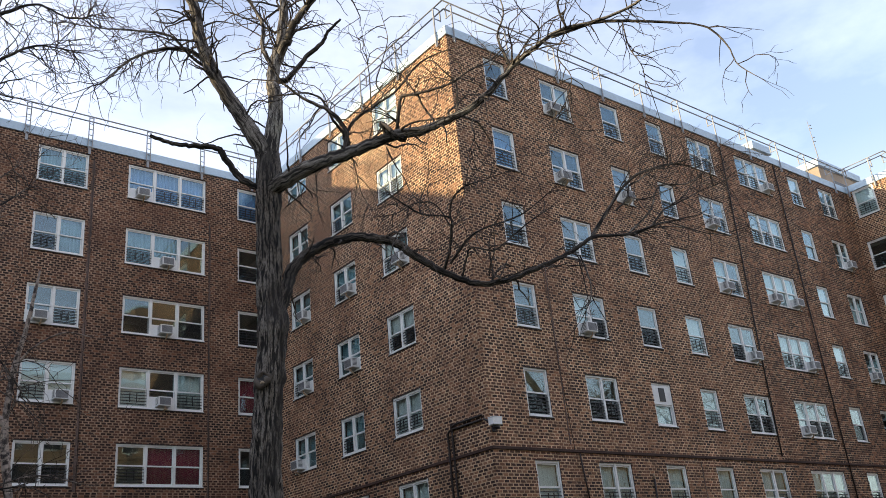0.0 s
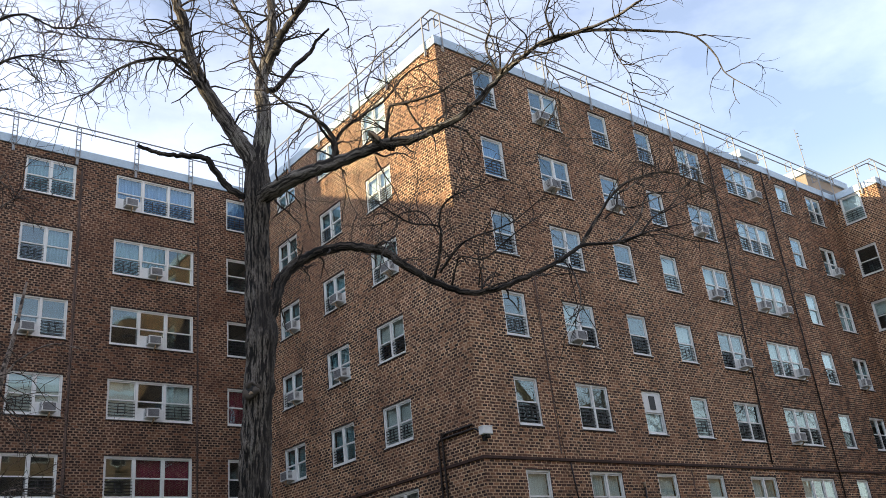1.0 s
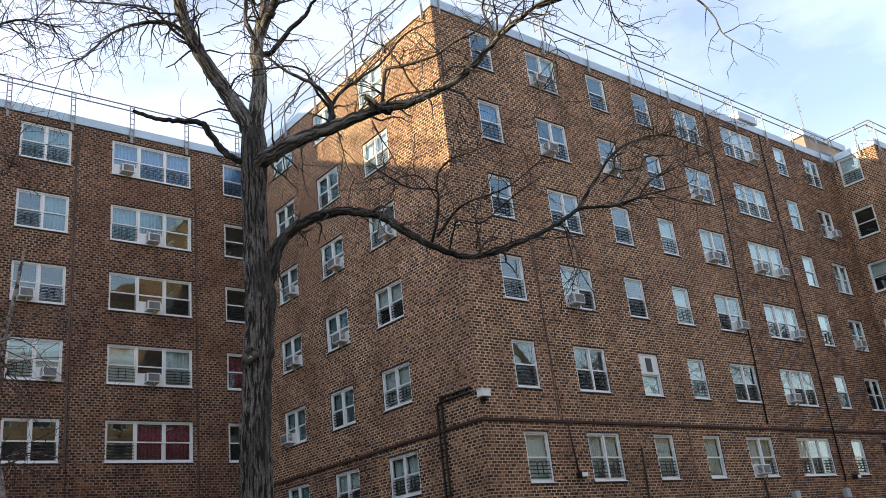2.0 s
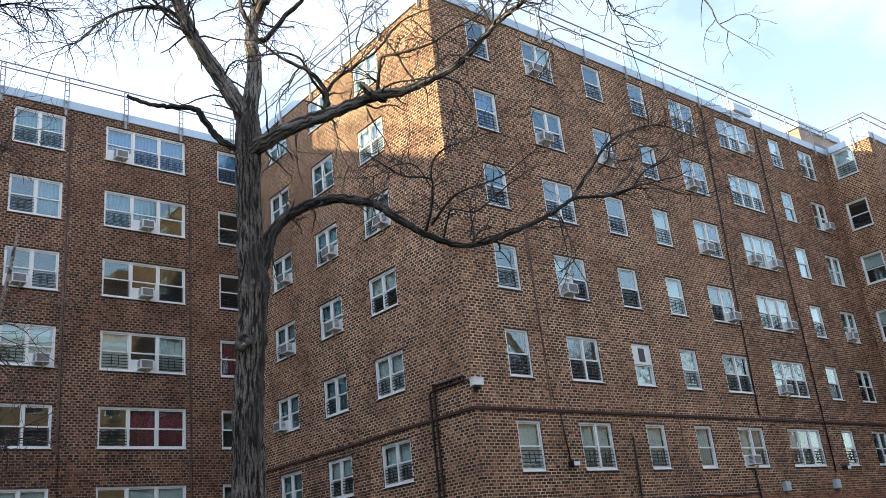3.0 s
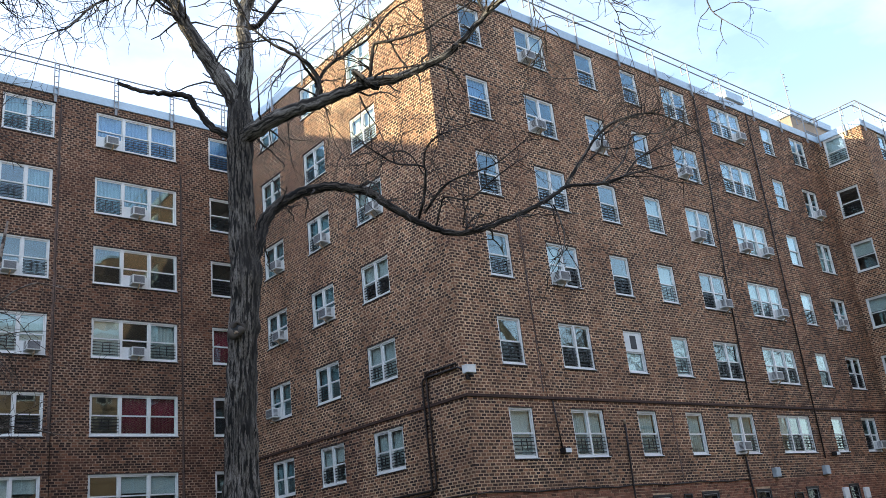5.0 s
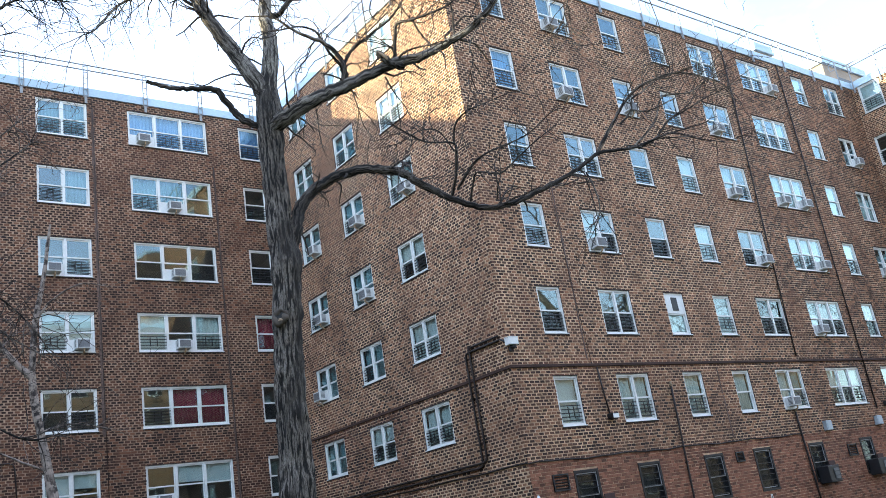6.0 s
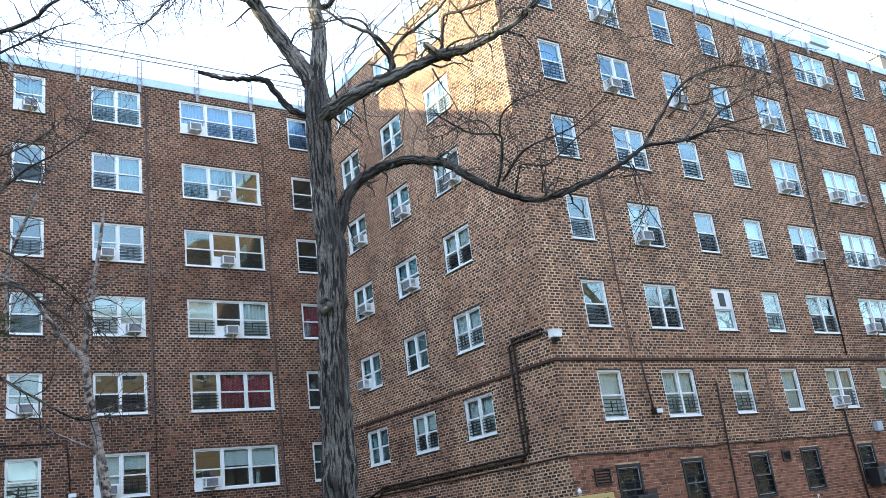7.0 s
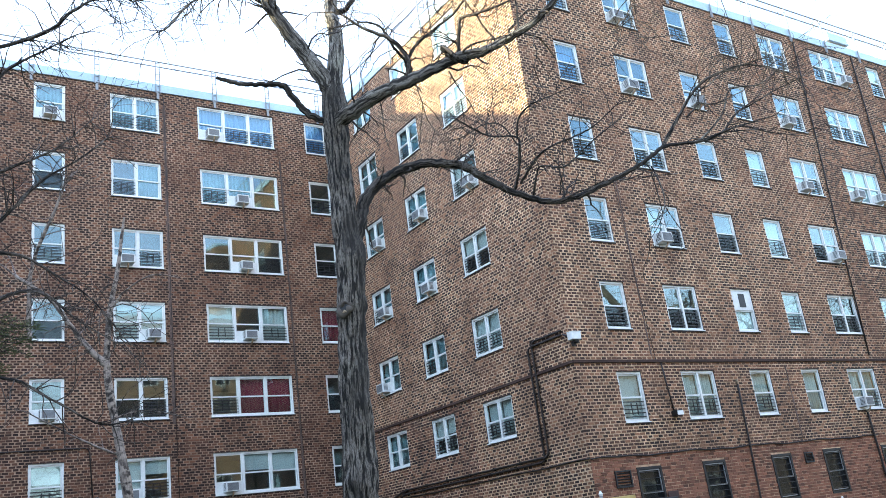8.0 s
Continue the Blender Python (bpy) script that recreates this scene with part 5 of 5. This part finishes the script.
BIRCH_TRUNK = [(-11.10, 1.05, 0.98, 0.130), (-11.22, 1.17, 2.33, 0.109), (-11.28, 1.21, 2.89, 0.101), (-11.40, 1.31, 4.04, 0.092), (-11.62, 1.47, 5.60, 0.081), (-11.67, 1.51, 6.34, 0.069), (-11.60, 1.47, 7.45, 0.058), (-11.46, 1.36, 8.32, 0.045), (-11.32, 1.27, 9.56, 0.023)]
BIRCH_LIMBS = []
BIRCH_LIMBS.append(limb("fork", 1.0, 0.07, 0.03, (-11.64, 1.49, 6.21), (-12.02, 1.63, 6.67), (-12.33, 1.72, 7.13), (-12.74, 1.88, 7.80), (-13.37, 2.21, 8.37)))
BIRCH_LIMBS.append(limb("side", 0.7, 0.03, 0.008, (-11.60, 1.47, 7.45), (-11.32, 1.31, 7.85), (-10.81, 1.01, 8.15), (-10.31, 0.81, 8.05)))
BIRCH_LIMBS.append(limb("outer", 1.2, 0.055, 0.025, (-13.04, 2.52, 7.03), (-13.03, 2.58, 8.25), (-12.93, 2.50, 9.01), (-12.62, 2.26, 9.89), (-12.46, 2.14, 10.41)))
BIRCH_LIMBS.append(limb("low", 1.0, 0.03, 0.012, (-11.41, 1.31, 4.31), (-12.12, 1.61, 4.71), (-13.03, 1.92, 5.32)))
BIRCH_LIMBS.append(limb("low_right", 0.6, 0.02, 0.008, (-11.57, 1.41, 5.12), (-11.01, 1.21, 5.22), (-10.30, 0.91, 5.02)))
tree("birch_tree", "slender pale-barked bare birch in front of the wing wall", BIRCH_TRUNK, BIRCH_LIMBS, BIRCH, PALETWIG, 9, 5.0, 0.05, 0.8)

# tree at the edge whose branches reach into view
EDGE_TRUNK = [(-17.01, -4.11, 0.93, 0.3), (-16.96, -4.11, 3.15, 0.25), (-16.82, -4.20, 6.18, 0.21), (-16.72, -4.30, 9.22, 0.16), (-16.52, -4.40, 12.75, 0.08)]
EDGE_LIMBS = []
EDGE_LIMBS.append(limb("c", 1.5, 0.039, 0.007, (-16.82, -4.21, 5.58), (-15.26, -4.57, 6.28), (-14.47, -4.81, 7.01), (-14.01, -4.78, 7.59), (-13.47, -4.82, 8.01), (-13.05, -4.77, 8.47)))
EDGE_LIMBS.append(limb("d", 1.3, 0.039, 0.007, (-16.86, -4.16, 4.57), (-15.23, -4.59, 5.16), (-14.51, -4.77, 5.77), (-14.01, -4.79, 5.86), (-13.50, -4.81, 5.45), (-12.97, -4.84, 5.12)))
EDGE_LIMBS.append(limb("e", 1.3, 0.039, 0.007, (-16.82, -4.20, 6.49), (-15.28, -4.55, 7.28), (-14.47, -4.81, 7.71), (-13.87, -4.89, 8.06), (-13.32, -4.94, 8.63)))
EDGE_LIMBS.append(limb("g", 1.1, 0.033, 0.006, (-16.91, -4.11, 3.96), (-15.22, -4.60, 4.55), (-14.44, -4.83, 4.64), (-13.83, -4.93, 4.29), (-13.26, -4.99, 3.95), (-12.80, -4.97, 4.02)))
EDGE_LIMBS.append(limb("h", 1.6, 0.039, 0.01, (-16.77, -4.20, 7.60), (-15.19, -4.63, 8.59), (-14.48, -4.80, 9.36), (-14.02, -4.78, 9.76), (-13.52, -4.79, 10.17)))
EDGE_LIMBS.append(limb("i", 1.1, 0.033, 0.006, (-16.82, -4.21, 5.38), (-15.13, -4.67, 6.25), (-14.39, -4.87, 6.39), (-13.82, -4.94, 6.07), (-13.36, -4.91, 5.76), (-12.93, -4.87, 5.23)))
EDGE_LIMBS.append(limb("j", 1.6, 0.039, 0.008, (-16.72, -4.30, 8.81), (-14.27, -5.22, 9.68), (-13.78, -5.59, 10.01), (-13.41, -5.90, 10.17), (-12.95, -6.25, 10.01)))
EDGE_LIMBS.append(limb("k", 1.6, 0.039, 0.006, (-16.67, -4.30, 9.82), (-14.35, -5.16, 10.57), (-13.84, -5.55, 10.82), (-13.46, -5.86, 10.92), (-13.04, -6.18, 10.62), (-12.66, -6.48, 10.68)))
tree("tree", "bare tree with dark branches reaching in from the lawn edge", EDGE_TRUNK, EDGE_LIMBS, BARK, TWIG, 21, 6.5, 0.05, 0.85)


def conifer(m, seed):
    """A dark conifer: trunk and drooping boughs of needle tufts."""
    rng = random.Random(seed)
    t = thing("conifer", "dark green conifer with drooping needle boughs", "tree", m)
    part("trunk", Shape().tube([(0, 0, 0), (0.03, 0, 3), (0, 0, 6.6)], [0.16, 0.1, 0.02], 10), TWIG, t)
    tufts = Shape()
    for k in range(130):
        z = rng.uniform(1.2, 6.4) if k < 90 else rng.gauss(4.1, 0.3)
        spread = min((6.9 - z) * 0.5, 0.72 + 0.78 * math.exp(-((z - 4.1) / 0.4) ** 2))      # one whorl of longer boughs
        a, reach = rng.uniform(0, 6.28), spread * rng.uniform(0.75, 1.0)
        tip = Vector((math.cos(a) * reach, math.sin(a) * reach, z - reach * 0.12))
        part("bough", Shape().tube([(0, 0, z), tuple(tip * 0.6 + Vector((0, 0, z * 0.4 + 0.02))), tuple(tip)], [0.02, 0.012, 0.005], 4), TWIG, t)
        for _ in range(110):
            q = Vector((0, 0, z)).lerp(tip, rng.uniform(0.2, 1.05)) + Vector((rng.gauss(0, 0.035), rng.gauss(0, 0.035), rng.gauss(0, 0.03)))
            d = Vector((math.cos(a) + rng.gauss(0, 0.6), math.sin(a) + rng.gauss(0, 0.6), 0.1 + rng.gauss(0, 0.4))).normalized() * rng.uniform(0.06, 0.11)
            tufts.tube([tuple(q), tuple(q + d * 0.5), tuple(q + d)], [0.002, 0.006, 0.001], 3)
    tagged(part("needles", tufts, LEAFGREEN, t), kind="stuff")
    return t


fir = conifer(pose(-15.02, -2.61, 0.55), 5)
fir.scale = (1.0, 1.0, 1.35)

# ---- buildings and trees across the yard, in the window panes, plus unseen sky blockers ----


def far_block(m, width, height):
    """A long brick block with rows of white-framed windows."""
    b = thing("apartment_block", "long brick apartment block off screen around the yard", "building", m)
    part("wall", Shape().box(-width / 2, width / 2, -8, 0, 0, height), FARBRICK, b)
    part("roof", Shape().box(-width / 2 - 0.1, width / 2 + 0.1, -8.1, 0.1, height, height + 0.3), COPING, b)
    fr = Shape().box(-0.8, 0.8, 0.0, 0.05, 0, 1.4).mesh("window", WHITE)
    gl = Shape().box(-0.72, -0.04, 0.05, 0.06, 0.08, 1.32).box(0.04, 0.72, 0.05, 0.06, 0.08, 1.32).mesh("pane", DARKFRAME)
    for k in range(int((height - 2.8) / 2.64)):
        for x in np.arange(-width / 2 + 2, width / 2 - 1, 3.4):
            w = part("window", fr, WHITE, b, m=pose(float(x), 0, 2.6 + 2.64 * k))
            part("pane", gl, DARKFRAME, w)
    return b


far_block(pose(40, -31, 0), 64, 13.0)
# Unseen low block, made up to cut sky light near the horizon.
far_block(pose(-29, -38, 0), 58, 6.5)
far_block(pose(12, -39, 0), 22, 25.0)
far_block(pose(28, -43, 0), 27, 34.0)
# Unseen west block, added to keep low sky light off the walls.
far_block(pose(-44, -20, 0, 0, 0, -90), 52, 20.0)
for x, y, a in ((18, -15, 75), (27, -17, 110), (6, -23, 200), (38, -21, 300), (-8, -32, 70), (-13, -27, 150), (-24, -25, 20), (-19, -30, 250)):
    q = copy_thing(main, pose(x, y, 0.1, 0, 0, a))
    q.scale = (1.25, 1.25, 1.25)
    tagged(q, "tall bare tree across the yard")

# ---- brickwork ----
COURSE, PROUD = 2.64 / 30, 0.01
PERIOD = 0.196
WIDE, MIDDLING, TIGHT, FINE = (0.028, 0.05), (0.026, 0.042), (0.022, 0.034), (0.011, 0.013)      # bed and head joints


def brick_runs(u0, u1, z0, z1, holes, joints, rng):
    """Every brick of a wall in running bond, cut at the openings."""
    k = 0
    z = z0
    while z < z1 - 0.02:
        za, zb = z, min(z + COURSE - joints[0], z1)
        busy = sorted((h[0], h[1]) for h in holes if h[2] < zb - 0.008 and h[3] > za + 0.008)
        free, at = [], u0
        for a, b in busy:
            if a > at:
                free.append((at, a))
            at = max(at, b)
        if at < u1:
            free.append((at, u1))
        u = u0 - PERIOD + (k % 2) * PERIOD / 2 + rng.uniform(-0.02, 0.02)
        while u < u1:
            for a, b in free:
                p, q = max(u, a), min(u + PERIOD - joints[1], b)
                if q - p > 0.025:
                    yield p, q, za, zb
            u += PERIOD
        z += COURSE
        k += 1


def lay_bricks(name, parent, turn, u0, u1, z0, z1, holes, near, mat=None, joints=WIDE):
    """The bricks inside the stretch near are objects of their own, up to 300; the others are one mesh."""
    rng = random.Random(name)
    mat = mat or BRICK
    v, f = [], []
    shared, single = {}, 0
    for a, b, c, d in brick_runs(u0, u1, z0, z1, holes, joints, rng):
        w = PROUD + rng.uniform(-0.002, 0.0025)
        if single < 300 and near[0] <= a and b <= near[1] and near[2] <= c and d <= near[3]:
            key = (round(b - a, 2), round(d - c, 3))
            if key not in shared:
                x, z = (b - a) / 2, (d - c) / 2
                s = Shape()
                s.v = [turn(p, q, r) for p, q, r in ((-x, 0.001, -z), (x, 0.001, -z), (x, 0.001, z), (-x, 0.001, z), (-x + 0.003, PROUD, -z + 0.003), (x - 0.003, PROUD, -z + 0.003), (x - 0.003, PROUD, z - 0.003), (-x + 0.003, PROUD, z - 0.003))]
                zero = Vector(turn(0, 0, 0))
                s.v = [tuple(Vector(q) - zero) for q in s.v]
                s.f = [(4, 5, 6, 7), (0, 1, 5, 4), (1, 2, 6, 5), (2, 3, 7, 6), (3, 0, 4, 7)]
                shared[key] = s.mesh("brick", mat)
            part("brick", shared[key], mat, parent, m=Matrix.Translation(turn((a + b) / 2, w - PROUD, (c + d) / 2)))
            single += 1
            continue
        k = len(v)
        e = 0.003
        a, b, c, d = a + rng.uniform(-0.014, 0.012), b + rng.uniform(-0.014, 0.016), c + rng.uniform(-0.004, 0.003), d + rng.uniform(-0.004, 0.004)
        v += [turn(a, 0, c), turn(b, 0, c), turn(b, 0, d), turn(a, 0, d), turn(a + e, w, c + e), turn(b - e, w, c + e), turn(b - e, w, d - e), turn(a + e, w, d - e)]
        f += [(k + 4, k + 5, k + 6, k + 7), (k, k + 1, k + 5, k + 4), (k + 1, k + 2, k + 6, k + 5), (k + 2, k + 3, k + 7, k + 6), (k + 3, k, k + 4, k + 7)]
    s = Shape()
    s.v, s.f = v, f
    tagged(part("brickwork", s, mat, parent), kind="stuff")


TOP = COPING_LOW - 0.004
LOW = HEAD - COURSE * math.floor((HEAD - 0.5) / COURSE)      # courses line up with the window heads
LEDGE = LOW + COURSE * round((3.36 - LOW) / COURSE)
JOINT = 14.3      # the facade's movement joint: tighter brickwork beyond it
BELT = LOW + COURSE * round((5.94 - LOW) / COURSE)
lay_bricks("front", WALL_R, turn_r, -PROUD, JOINT, BELT, TOP, OPEN_R, (0, 0, 0, 0))
lay_bricks("front_belt", WALL_R, turn_r, -PROUD, JOINT, LEDGE, BELT, OPEN_R, (0.0, 1.45, 3.4, 5.86), joints=MIDDLING)
lay_bricks("front_beyond", WALL_R, turn_r, JOINT, FAR_WING, LEDGE, TOP, OPEN_R, (0, 0, 0, 0), joints=TIGHT)
lay_bricks("front_foot", WALL_R, turn_r, -PROUD, FAR_WING, LOW, LEDGE - 0.02, OPEN_R, (0, 0, 0, 0), REDBRICK, FINE)
lay_bricks("side", WALL_A, turn_a, 0.0, DEPTH, BELT, TOP, OPEN_A, (0, 0, 0, 0))
lay_bricks("side_belt", WALL_A, turn_a, 0.0, 5.0, LOW, BELT, OPEN_A, (0.0, 1.5, 3.75, 5.86))
lay_bricks("side_low", WALL_A, turn_a, 5.0, DEPTH, LOW, BELT, OPEN_A, (0, 0, 0, 0), SHADEBRICK, TIGHT)
FOOT = LOW + COURSE * round((6.6 - LOW) / COURSE)
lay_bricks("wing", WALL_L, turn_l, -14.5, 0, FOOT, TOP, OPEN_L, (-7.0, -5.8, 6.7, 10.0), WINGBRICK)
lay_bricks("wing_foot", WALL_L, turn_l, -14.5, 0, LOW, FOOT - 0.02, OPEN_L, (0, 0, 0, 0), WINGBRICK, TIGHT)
lay_bricks("return", WALL_Q, turn_q, FAR_FRONT, 0, 5, TOP, OPEN_Q, (-2.2, -1.4, 14, 19.2))
lay_bricks("far_wing", WALL_F, turn_f, FAR_WING - PROUD, 33, 8, TOP, OPEN_F, (25.0, 26.5, 16, 19.2))
